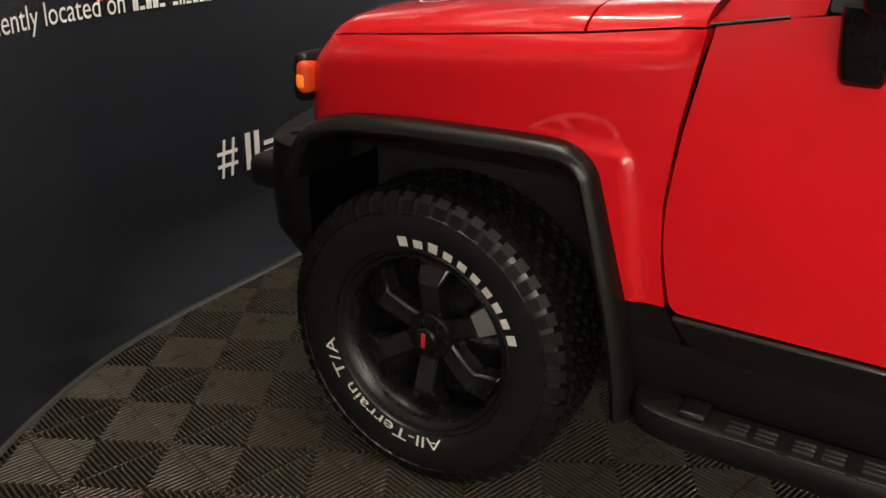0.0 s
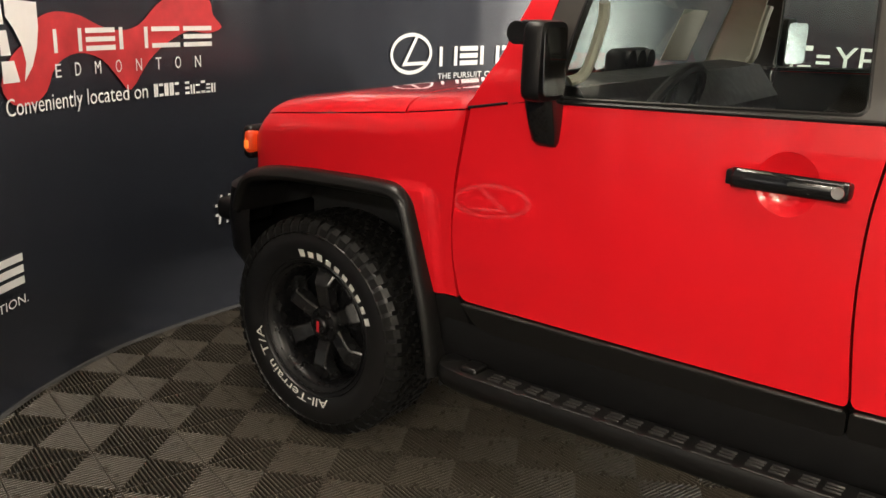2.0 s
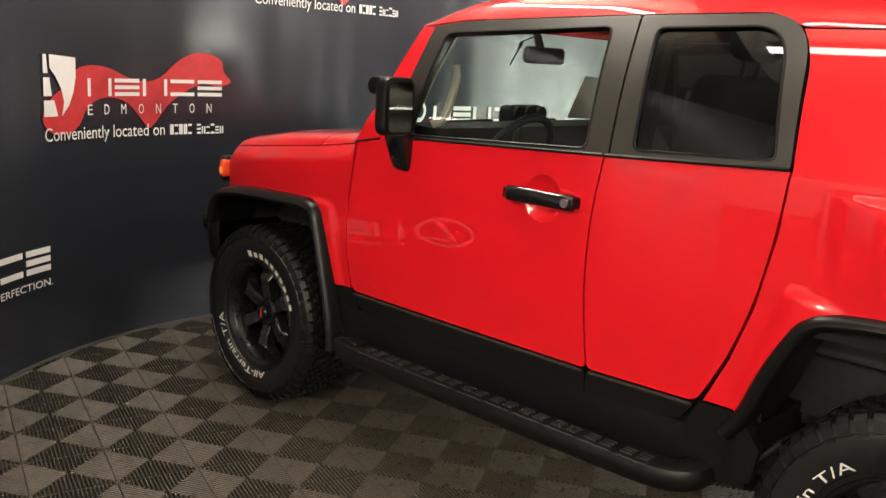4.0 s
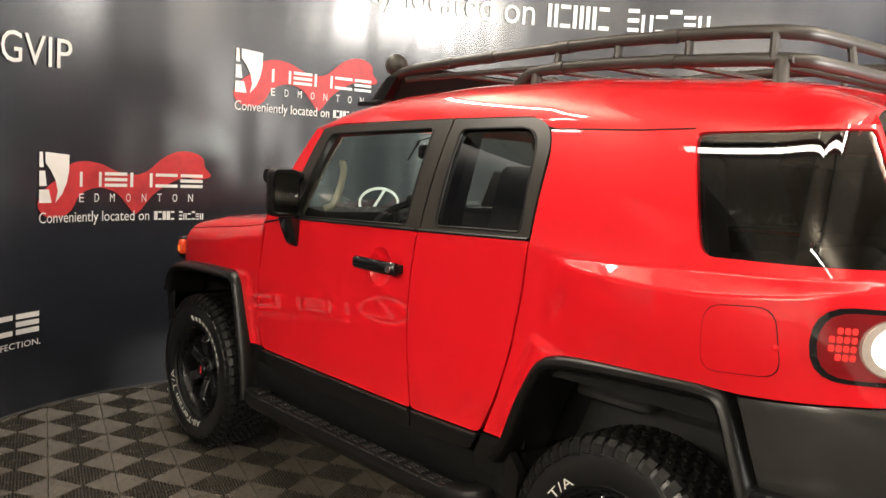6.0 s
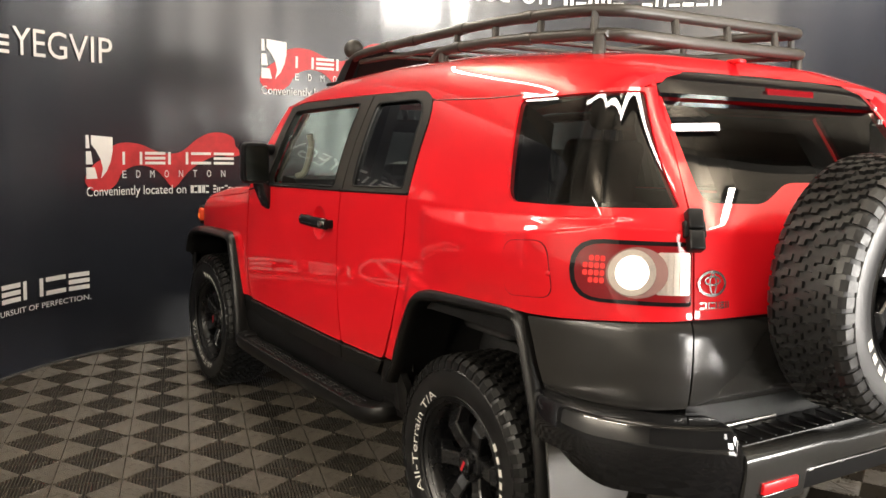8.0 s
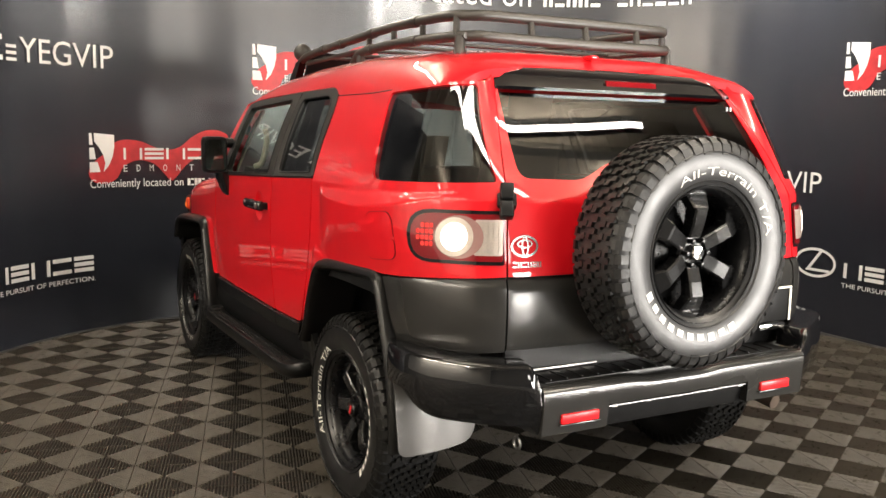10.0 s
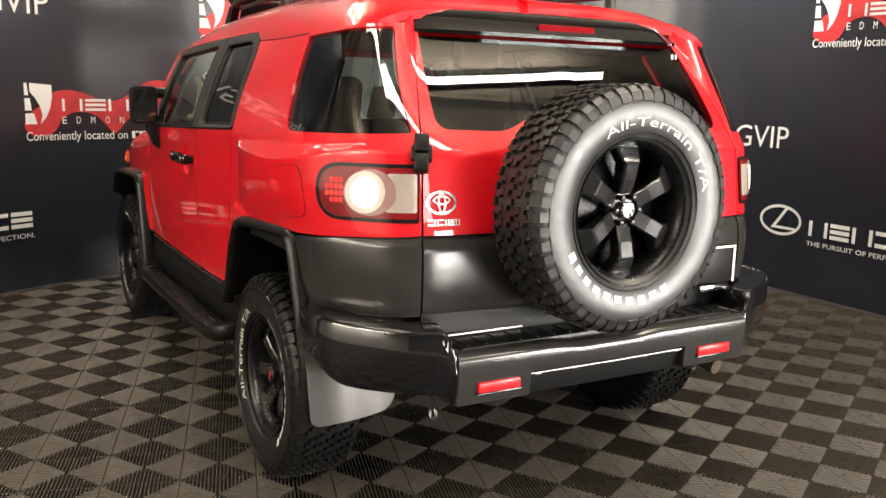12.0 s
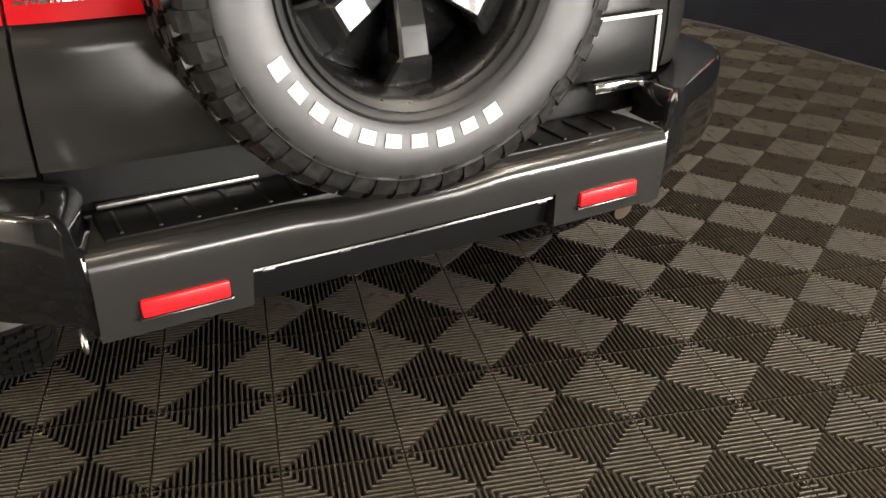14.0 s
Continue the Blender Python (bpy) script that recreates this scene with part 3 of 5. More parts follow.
def body(u, z):
    """The car's outer skin at the left side and tail; the tail goes on to the right past the middle."""
    flip = u > UC
    v = 2 * UC - u if flip else u
    x, y = np.interp(v, LEN, PLAN[:, 0]), np.interp(v, LEN, PLAN[:, 1])
    w = smooth01((v - 3.15) / 0.5)
    off = max(0.0, z - 1.30) * (0.42 + 0.19 * w) + max(0.0, z - 1.05) * 0.13 * w
    off += ((z - 1.5) ** 2 - 0.04) / 3.0 if z > 1.30 else 0.0
    off += 0.02 * ((z - 1.0) / 0.4) ** 2 * (1 - w) if z < 1.0 else 0.0
    off -= swell(x, z) * (1 - w)
    if x < 0.66:
        top = np.interp(x, [-0.45, -0.3, 0.0, 0.353, 0.6], [1.03, 1.104, 1.137, 1.176, 1.212])
        off += 0.032 * max(0.0, (z - top + 0.075) / 0.075) ** 2 * (1 - smooth01((x - 0.54) / 0.07)) if z < top + 0.06 else 0.0
    h = 0.06 + 0.25 * max(0.0, z - 1.30)
    tx = np.interp(v + h, LEN, PLAN[:, 0]) - np.interp(v - h, LEN, PLAN[:, 0])
    ty = np.interp(v + h, LEN, PLAN[:, 1]) - np.interp(v - h, LEN, PLAN[:, 1])
    k = math.hypot(tx, ty) or 1
    nx, ny = -ty / k, tx / k
    p = (x + nx * off, y + ny * off, z)
    return (p[0], 2 * CENTRE - p[1], p[2]) if flip else p


def clad(u, z):
    """The lower cladding: the same outline with a barrelled face and rolled edges."""
    x, y, _ = body(u, z)
    v = min(u, 2 * UC - u)
    a, b = np.array(body(v + 0.02, z)), np.array(body(v - 0.02, z))
    t = (a - b) / np.linalg.norm(a - b)
    n = np.array((-t[1], t[0]))
    if n @ (np.array(body(v, z))[:2] - np.array((2.6, 0.0))) < 0:
        n = -n
    if u > UC:
        n[1] = -n[1]
    k = (z - 0.905) / 0.125
    out = 0.010 * (1 - k * k) - 0.012 * max(0.0, (abs(k) - 0.78) / 0.3) ** 2
    return (x + n[0] * out, y + n[1] * out, z)


def on_side(pts):
    return [(ux(x), z) for x, z in pts]


US = uy(-0.632)
UR = 2 * UC - US

car = thing("off_road_car", "red boxy off-road car with grey cladding and roof rack", "car")

# front wing, doors, pillars, quarter
front_arch = [(0.50, 0.634), (0.462, 0.74), (0.415, 0.885), (0.375, 0.932), (0.30, 0.944), (0.07, 0.938), (-0.25, 0.916), (-0.33, 0.88), (-0.375, 0.845)]
wing = on_side([(-0.385, 0.86), (-0.395, 1.03), (-0.37, 1.085), (-0.30, 1.10), (0.0, 1.133), (0.353, 1.172), (0.604, 1.208), (0.574, 1.02), (0.561, 0.86), (0.568, 0.74), (0.586, 0.634)] + front_arch[:-1])
wing_l, wing_r = both("front_wing", sheet(wing, body, step=0.013, depth=0.03), RED, car)
door_pts = rounded(on_side([(0.621, 1.222), (0.580, 1.0), (0.563, 0.8), (0.598, 0.627), (1.725, 0.631), (1.70, 0.87), (1.70, 1.1), (1.731, 1.292), (0.85, 1.257)]), [0.01, 0.2, 0.1, 0.03, 0.02, 0.1, 0.1, 0.01, 0.05])
cup_hole = [(ux(1.522) + 0.0735 * math.cos(a), 1.134 + 0.076 * math.sin(a)) for a in np.linspace(0, 2 * math.pi, 33)[:-1]]
fdoors = both("front_door", sheet(door_pts, body, [cup_hole], step=0.035, depth=0.03), RED, car)
rdoor_pts = rounded(on_side([(1.738, 1.292), (1.707, 1.1), (1.707, 0.87), (1.732, 0.632), (2.10, 0.640), (2.18, 0.79), (2.235, 0.95), (2.272, 1.155), (2.285, 1.318)]), [0.01, 0.1, 0.1, 0.02, 0.03, 0.1, 0.1, 0.1, 0.01])
rdoors = both("rear_door", sheet(rdoor_pts, body, step=0.035, depth=0.03), RED, car)
pillar = on_side([(0.60, 1.214), (0.80, 1.252), (0.858, 1.652), (0.80, 1.655), (0.70, 1.36), (0.63, 1.25)])
both("windscreen_pillar", sheet(pillar, body, step=0.04, depth=0.07), RED, car)
both("pillar_joint", tube([(p[0], p[1] - 0.001, p[2]) for p in (body(ux(x), 1.2165 + (x - 0.605) * 0.19) for x in np.linspace(0.612, 0.745, 7))], 0.0042, 6), BLACK, car)
rear_arch = [(3.06, 1.012), (2.98, 1.012), (2.80, 1.004), (2.50, 0.985), (2.404, 0.962), (2.346, 0.91), (2.282, 0.79), (2.225, 0.655)]
quarter = on_side([(2.292, 1.318), (2.28, 1.155), (2.243, 0.95), (2.19, 0.79), (2.125, 0.652)] + rear_arch[::-1]) + [(ux(3.31), 1.032), (US, 1.047), (US, 1.30), (US, 1.55), (US, 1.758), (US - 0.075, 1.745), (US - 0.10, 1.714)] + on_side([(3.2, 1.705), (3.05, 1.695), (2.77, 1.689), (2.58, 1.681), (2.21, 1.674), (2.232, 1.642), (2.250, 1.60), (2.260, 1.56)])
qglass = rounded([(ux(2.765), 1.676), (ux(2.90), 1.345), (US - 0.028, 1.362), (US - 0.205, 1.699)], [0.03, 0.05, 0.02, 0.03])
crease_x = [x for x in np.arange(2.42, 3.34, 0.012) if ledge(x)[1] > 0.018]
creases = [[(ux(x), ledge(x)[0] + d) for x in crease_x] for d in (0.008, 0.003, -0.003, -0.008)] + [[(ux(x), ledge(x)[0] - ledge(x)[1] + d) for x in crease_x] for d in (0.008, 0.003, -0.003, -0.008)]
quarters = both("quarter_panel", sheet(quarter, body, [qglass], step=0.015, depth=0.025, creases=creases), RED, car)
for sgn, pan in zip((1, -1), quarters):
    g = sheet(rounded([(ux(2.768), 1.673), (ux(2.903), 1.348), (US - 0.031, 1.365), (US - 0.207, 1.696)], [0.03, 0.05, 0.02, 0.03]), body, step=0.022, depth=0.004, lift=-0.006)
    part("side_window", g if sgn == 1 else mirrored(g), DARKGLASS, pan, "dark privacy glass").visible_shadow = False
    f = sheet(rounded([(ux(2.964), 1.230), (ux(3.14), 1.248), (ux(3.163), 1.078), (ux(2.954), 1.056)], 0.05), body, step=0.04, depth=0.002, lift=0.0025)
    if sgn == 1:
        gap = sheet(rounded([(ux(2.9625), 1.232), (ux(3.142), 1.250), (ux(3.165), 1.076), (ux(2.952), 1.054)], 0.05), body, step=0.04, depth=0.001, lift=0.0012)
        flap = part("fuel_flap", f, RED, pan)
        part("flap_gap", gap, BLACK, pan)
        kb = bmesh.new()
        bmesh.ops.create_uvsphere(kb, u_segments=10, v_segments=8, radius=0.011)
        part("flap_catch", kb, RED, pan, at=pose(3.152, -0.901, 1.152))
    else:
        f.free()

# black window frames and glass
fframe = rounded(on_side([(0.805, 1.257), (1.748, 1.298), (1.707, 1.704), (1.0, 1.676), (0.862, 1.655)]), [0.01, 0.01, 0.01, 0.2, 0.01])
fglass = rounded(on_side([(0.893, 1.270), (1.668, 1.306), (1.624, 1.670), (0.938, 1.634)]), 0.03)
rframe = rounded(on_side([(1.755, 1.298), (2.284, 1.322), (2.227, 1.716), (1.715, 1.704)]), [0.01, 0.01, 0.14, 0.01], 8)
rglass = rounded(on_side([(1.825, 1.318), (2.240, 1.338), (2.168, 1.682), (1.778, 1.668)]), [0.03, 0.02, 0.10, 0.03], 8)
for pts, hole, doors, mat_, lab in ((fframe, fglass, fdoors, CLEARGLASS, "lightly tinted glass"), (rframe, rglass, rdoors, DOORGLASS, "dark privacy glass")):
    fr, gl = sheet(pts, body, [hole], step=0.05, depth=0.03, lift=0.002), sheet(hole, body, step=0.08, depth=0.004, lift=-0.008)
    sealbm = tube([body(*q) for q in fine([tuple(q) for q in hole], 0.05)], 0.005, 6, True)
    for d, a, b, c in zip(doors, (fr, mirrored(fr)), (gl, mirrored(gl)), (sealbm, mirrored(sealbm))):
        part("window_frame", a, FRAME, d, "satin black window frame")
        part("window_glass", b, mat_, d, lab).visible_shadow = False
        part("window_seal", c, BLACK, d)
for d, pts in ((fdoors, [(0.86, 1.259), (1.731, 1.295)]), (rdoors, [(1.74, 1.295), (2.283, 1.32)])):
    line = [(*body(ux(pts[0][0] + (pts[1][0] - pts[0][0]) * i / 12), pts[0][1] + (pts[1][1] - pts[0][1]) * i / 12),) for i in range(13)]
    bm = tube([(x, y - 0.003, z) for x, y, z in line], 0.006, 6)
    for a, b in zip(d, (bm, mirrored(bm))):
        part("belt_strip", b, BLACK, a)

# dark lower door cladding and sill
for outline, doors in ((on_side([(0.598, 0.621), (1.725, 0.625), (1.725, 0.55), (0.70, 0.543), (0.65, 0.56)]), fdoors), (on_side([(1.732, 0.626), (2.10, 0.634), (2.055, 0.57), (1.732, 0.55)]), rdoors)):
    bm = sheet(rounded(outline, 0.02), body, step=0.05, depth=0.03, lift=0.004)
    for d, b in zip(doors, (bm, mirrored(bm))):
        part("lower_cladding", b, FLARE, d, "dark grained plastic cladding")
    line = [Vector(body(outline[0][0] + 0.01 + (outline[1][0] - outline[0][0] - 0.02) * i / 14, outline[0][1] + (outline[1][1] - outline[0][1]) * i / 14)) + Vector((0, -0.003, -0.006)) for i in range(15)]
    lip = tube(line, 0.006, 8)
    for d, b in zip(doors, (lip, mirrored(lip))):
        part("cladding_lip", b, GREY, d)
corner = on_side([(0.50, 0.628), (0.588, 0.628), (0.625, 0.56), (0.66, 0.44), (0.56, 0.40)])
both("sill_corner", sheet(corner, body, step=0.05, depth=0.03, lift=-0.004), FLARE, car)
rows = [[(x, y, z) for y, z in ((-0.845, 0.555), (-0.85, 0.50), (-0.835, 0.42), (-0.78, 0.40), (-0.70, 0.42))] for x in np.linspace(0.52, 2.26, 12)]
both("sill", loft(rows), BLACK, car)
rsill = on_side([(2.112, 0.641), (2.235, 0.648), (2.30, 0.56), (2.28, 0.45), (2.08, 0.45), (2.07, 0.56)])
both("rear_sill", sheet(rsill, body, step=0.05, depth=0.03, lift=-0.004), FLARE, car)

# door handles in round recesses
for sgn, d in zip((1, -1), fdoors):
    bar = catmull([(1.406, -0.918, 1.139), (1.43, -0.928, 1.142), (1.54, -0.934, 1.143), (1.64, -0.927, 1.142), (1.662, -0.915, 1.141)], 4)
    rows = []
    for p in bar:
        rows.append([(p[0], p[1] + 0.013 * math.cos(a), p[2] + 0.024 * math.sin(a)) for a in np.linspace(0, 2 * math.pi, 13)[:-1]])
    hb = loft(rows, True, True)
    part("door_handle", hb if sgn == 1 else mirrored(hb), GLOSSBLACK, d, "black pull handle")
    for x in (1.41, 1.645):
        mb = box(x - 0.02, x + 0.02, -0.925, -0.872, 1.122, 1.158, 0.006)
        part("handle_mount", mb if sgn == 1 else mirrored(mb), BLACK, d)
    kb = lathe([(0.0, 0), (0.013, 0.0), (0.014, 0.004), (0.011, 0.008)], 16)
    part("key_cylinder", kb, STEEL, d, at=pose(1.645, side(sgn, -0.945), 1.142, 0, 0, 0))
    cup = lathe([(0.0775, 0.0012), (0.073, 0.003), (0.06, 0.012), (0.035, 0.019), (0.0, 0.021)], 32)
    for v in cup.verts:
        v.co.x *= 0.95
    part("handle_recess", cup, RED, d, at=pose(1.522, side(sgn, -0.8845), 1.134, 0, 0, 0 if sgn == 1 else 180))

# wing mirrors
MIRROR = material("mirror_glass", (0.5, 0.52, 0.52), 0.04, 1.0, vary=0.01)
for sgn, d in zip((1, -1), fdoors):
    rows = []
    for x, gy, gz in ((0.866, 0.70, 0.84), (0.872, 0.90, 0.95), (0.884, 1.0, 1.0), (0.916, 0.99, 1.0), (0.926, 0.95, 0.97)):
        rows.append([(x, -0.951 + gy * q[0], 1.368 + gz * q[1]) for q in rounded([(-0.071, -0.098), (0.071, -0.098), (0.071, 0.105), (-0.071, 0.105)], 0.035, 4)])
    head = loft(rows, True, True)
    part("mirror_housing", head if sgn == 1 else mirrored(head), BLACK, d, "large square black mirror housing")
    pane = prism(rounded([(-0.058, -0.083), (0.058, -0.083), (0.058, 0.088), (-0.058, 0.088)], 0.022, 4), 0.9268, 0.930, lambda u, v, q: (q + 0.003 - 0.03 * v - 0.03 * u if sgn == 1 else q + 0.024 - 0.42 * u, -0.951 + u, 1.368 + v))
    part("mirror_pane", pane if sgn == 1 else mirrored(pane), MIRROR, d, "mirror glass")
    rows = []
    for z, w, dep, yo in ((1.275, 0.046, 0.060, -0.01), (1.25, 0.046, 0.06, -0.005), (1.20, 0.044, 0.052, 0.006), (1.155, 0.040, 0.042, 0.016), (1.14, 0.033, 0.03, 0.022)):
        rows.append([(0.876 + w * q[0], -0.872 + yo + dep * q[1], z) for q in rounded([(-1, -1), (1, -1), (1, 1), (-1, 1)], 0.5, 3)])
    foot = loft(rows, True, True)
    part("mirror_foot", foot if sgn == 1 else mirrored(foot), GLOSSBLACK, d, "black mirror foot on the door")
    arm = merge(tube([(0.842, -0.83, 1.435), (0.842, -1.0, 1.44)], 0.030, 12), box(0.842, 0.90, -1.0, -0.89, 1.425, 1.472, 0.012))
    part("mirror_arm", arm if sgn == 1 else mirrored(arm), BLACK, d)

# bonnet, cowl, roof, windscreen
def crown(xs, edge_z, top_z, drop, soft=False):
    rows = []
    for x in xs:
        ex, ey, ez = body(ux(x), edge_z(x))
        h = top_z(x) - ez
        prof = [(0, 0), (0.006, 0.18), (0.016, 0.34), (0.034, 0.52), (0.06, 0.69), (0.10, 0.82), (0.16, 0.91), (0.25, 0.955), (0.40, 0.98), (0.55, 0.988), (CENTRE - ey, 1.0)]
        if soft:
            prof = [(0, 0), (0.012, 0.13), (0.028, 0.27), (0.05, 0.42), (0.078, 0.56), (0.115, 0.69), (0.165, 0.80), (0.23, 0.885), (0.32, 0.945), (0.45, 0.98), (CENTRE - ey, 1.0)]
        left = [(ex, ey + a, ez + h * b) for a, b in prof]
        rows.append([(x0, y0, z0) for x0, y0, z0 in left] + [(x0, 2 * CENTRE - y0, z0) for x0, y0, z0 in left[-2::-1]])
    bm = loft(rows)
    if drop:
        for ring_ in (rows[0], rows[-1]):
            a = [bm.verts.new(Vector(p)) for p in ring_]
            b = [bm.verts.new(Vector(p) - Vector((0, 0, drop))) for p in ring_]
            for i in range(len(a) - 1):
                bm.faces.new((a[i], a[i + 1], b[i + 1], b[i]))
        bmesh.ops.remove_doubles(bm, verts=bm.verts[:], dist=1e-5)
    return bm


hood_edge = lambda x: float(np.interp(x, [-0.45, -0.38, -0.30, 0.0, 0.353, 0.60], [1.02, 1.075, 1.104, 1.137, 1.176, 1.212]))
hood_top = lambda x: hood_edge(x) + float(np.interp(x, [-0.45, -0.40, -0.3, 0.0, 0.6], [0.010, 0.026, 0.050, 0.066, 0.052]))
part("bonnet", crown(np.linspace(-0.385, 0.349, 22), hood_edge, hood_top, 0.02), RED, car)
part("cowl_panel", crown(np.linspace(0.356, 0.60, 8), hood_edge, hood_top, 0.02), RED, car)
roof_edge = lambda x: float(np.interp(x, [0.80, 1.0, 1.7, 2.06, 2.11, 2.155, 2.19, 2.21, 2.58, 2.77, 3.05, 3.2, 3.27], [1.658, 1.682, 1.708, 1.717, 1.716, 1.704, 1.688, 1.676, 1.678, 1.686, 1.694, 1.702, 1.706]))
roof_top = lambda x: float(np.interp(x, [0.80, 0.86, 0.95, 1.2, 1.6, 2.2, 2.8, 3.0, 3.21, 3.27], [1.70, 1.745, 1.782, 1.832, 1.868, 1.886, 1.864, 1.842, 1.79, 1.775]))
roof_bm = crown(np.linspace(0.80, 3.27, 84), roof_edge, roof_top, 0.03, True)
for v in roof_bm.verts:
    v.co.x -= 0.10 * max(0.0, 1 - (abs(v.co.y - CENTRE) / 0.665) ** 2) * smooth01((v.co.x - 2.9) / 0.28)
roof = part("roof", roof_bm, RED, car)
seam = tube([body(ux(x), roof_edge(x)) for x in np.linspace(2.20, 2.76, 20)], 0.0024, 6)
both("roof_joint", seam, BLACK, roof)
beacon = box(-0.032, 0.032, -0.02, 0.02, 0, 0.016, 0.007, 3)
part("roof_fin", beacon, RED, roof, at=pose(3.0, 0.05, 1.83))
rows = []
for i in range(13):
    k = -1 + 2 * i / 12
    bow = 0.10 * (1 - k * k)
    rows.append([(0.615 - bow * 1.1, CENTRE + 0.865 * k, 1.225), (0.715 - bow, CENTRE + 0.785 * k, 1.45), (0.815 - bow * 0.5, CENTRE + 0.70 * k, 1.69)])
part("windscreen", loft(rows), CLEARGLASS, car, "clear windscreen glass").visible_shadow = False
for y in (-0.42, 0.05):
    wp = merge(tube([(0.50, y, 1.245), (0.53, y + 0.10, 1.275), (0.585, y + 0.36, 1.285)], 0.010, 6), tube([(0.50, y - 0.02, 1.235), (0.50, y + 0.02, 1.255)], 0.02, 8))
    part("wiper", wp, BLACK, car)

# flares round the wheel arches
def flare(line):
    p = [np.array(q) for q in catmull(line, 5)]
    rows = []
    for i, q in enumerate(p):
        d = p[min(i + 1, len(p) - 1)] - p[max(i - 1, 0)]
        d = d / np.linalg.norm(d)
        n = np.array((-d[1], d[0]))
        rows.append([(q[0] + n[0] * a, y, q[1] + n[1] * a) for a, y in
                     ((0.004, -0.86), (0.003, -0.888), (-0.003, -0.902), (-0.012, -0.913), (-0.025, -0.917), (-0.036, -0.911), (-0.042, -0.898), (-0.045, -0.87), (-0.048, -0.70))])
    return loft(rows)


front_line = [(x + 0.014, z + 0.01) for x, z in [(-0.40, 0.76), (-0.372, 0.835), (-0.325, 0.888), (-0.24, 0.918), (-0.09, 0.934), (0.10, 0.942), (0.29, 0.946), (0.36, 0.938), (0.402, 0.905), (0.423, 0.85), (0.463, 0.71), (0.499, 0.58), (0.524, 0.46), (0.537, 0.36)]]
rear_line = [(2.19, 0.60), (2.235, 0.668), (2.285, 0.80), (2.346, 0.918), (2.385, 0.958), (2.43, 0.978), (2.52, 0.992), (2.68, 1.003), (2.85, 1.012), (2.97, 1.015), (3.02, 1.0), (3.05, 0.955), (3.085, 0.86), (3.13, 0.73), (3.165, 0.60), (3.183, 0.48), (3.19, 0.37)]
for nm, ln in (("front_flare", front_line), ("rear_flare", rear_line)):
    # outward is to the left of the direction of travel
    both(nm, flare(ln), FLARE, car, "dark grained plastic wheel arch flare")

# wheel wells and the dark underside
def well(line, x0, x1):
    rows = [[(x, y, z) for y in (-0.88, -0.70, -0.50)] for x, z in catmull(line, 3)]
    bm = loft(rows)
    back = prism([(q[0], q[1]) for q in line], -0.50, -0.49, lambda u, v, d: (u, d, v))
    return merge(bm, back)


both("wheel_well", well([(x, z - 0.035) for x, z in front_line], -0.4, 0.56), WELL, car, "black wheel well")
both("wheel_well", well([(x, z - 0.035) for x, z in rear_line[:-2]], 2.2, 3.2), WELL, car, "black wheel well")
part("underbody", merge(box(-0.55, 2.2, -0.48, 0.61, 0.32, 0.50, 0.03), box(2.2, 3.45, -0.48, 0.61, 0.52, 0.60, 0.02), box(0.55, 2.2, -0.80, 0.93, 0.40, 0.50, 0.02), tube([(2.69, -0.7, 0.39), (2.69, 0.7, 0.39)], 0.05, 10),
                        tube([(0, -0.7, 0.39), (0, 0.7, 0.39)], 0.04, 10)), WELL, car, "black underside", smooth=False)
part("engine_bay", box(-0.40, 0.50, -0.47, 0.60, 0.5, 1.06), WELL, car, "black inner structure", smooth=False)
part("cabin_tub", merge(box(0.56, 2.26, -0.80, 0.93, 0.50, 0.60), box(0.52, 0.60, -0.76, 0.89, 0.55, 1.14), box(2.28, 3.40, -0.49, 0.62, 0.5, 0.86)), CABIN, car, "dark cabin floor", smooth=False)

# ---- tail ----
glass_out = rounded([(US + 0.072, 1.375), (US + 0.33, 1.368), (US + 0.40, 1.395), (US + 0.48, 1.43), (UR - 0.48, 1.43), (UR - 0.40, 1.395), (UR - 0.33, 1.368), (UR - 0.072, 1.375), (UR - 0.05, 1.696), (US + 0.05, 1.696)], [0.05, 0.05, 0.04, 0.05, 0.05, 0.04, 0.05, 0.05, 0.02, 0.02])
gate_out = [(US + 0.007, 1.047), (UR - 0.007, 1.047), (UR - 0.007, 1.69), (UR - 0.04, 1.702), (US + 0.04, 1.702), (US + 0.007, 1.69)]
gate = part("tailgate", sheet(gate_out, body, [glass_out], step=0.03, depth=0.03), RED, car)
part("rear_window", sheet(glass_out, body, step=0.08, depth=0.004, lift=-0.004), REARGLASS, gate, "dark rear window glass").visible_shadow = False
part("gate_cladding", sheet([(US + 0.007, 0.795), (UR - 0.007, 0.795), (UR - 0.007, 1.041), (US + 0.007, 1.041)], clad, step=0.03, depth=0.03, lift=0.002), GREY, gate, "dark grey lower tailgate")
part("gate_foot", sheet([(US + 0.007, 0.70), (UR - 0.007, 0.70), (UR - 0.007, 0.79), (US + 0.007, 0.79)], body, step=0.06, depth=0.03, lift=-0.012), BLACK, gate)
spoiler = []
for i in range(25):
    u = US + 0.012 + (UR - US - 0.024) * i / 24
    a, b, c = Vector(body(u, 1.686)), Vector(body(u, 1.735)), Vector(body(u, 1.772))
    e = Vector((0.03, 0, 0)) * smooth01(min(i, 24 - i) / 2.5)
    spoiler.append([a + e * 0.25, a + e * 0.7 + Vector((0, 0, 0.012)), b + e, c + e * 0.6, c - Vector((0.10, 0, -0.022)), c - Vector((0.12, 0, 0.06))])
part("rear_spoiler", loft(spoiler, True, True), GLOSSBLACK, car, "gloss black strip over the rear window")
bl = [Vector(body(UC - 0.09 + 0.02 * i, 1.722)) + Vector((0.026, 0, 0)) for i in range(14)]
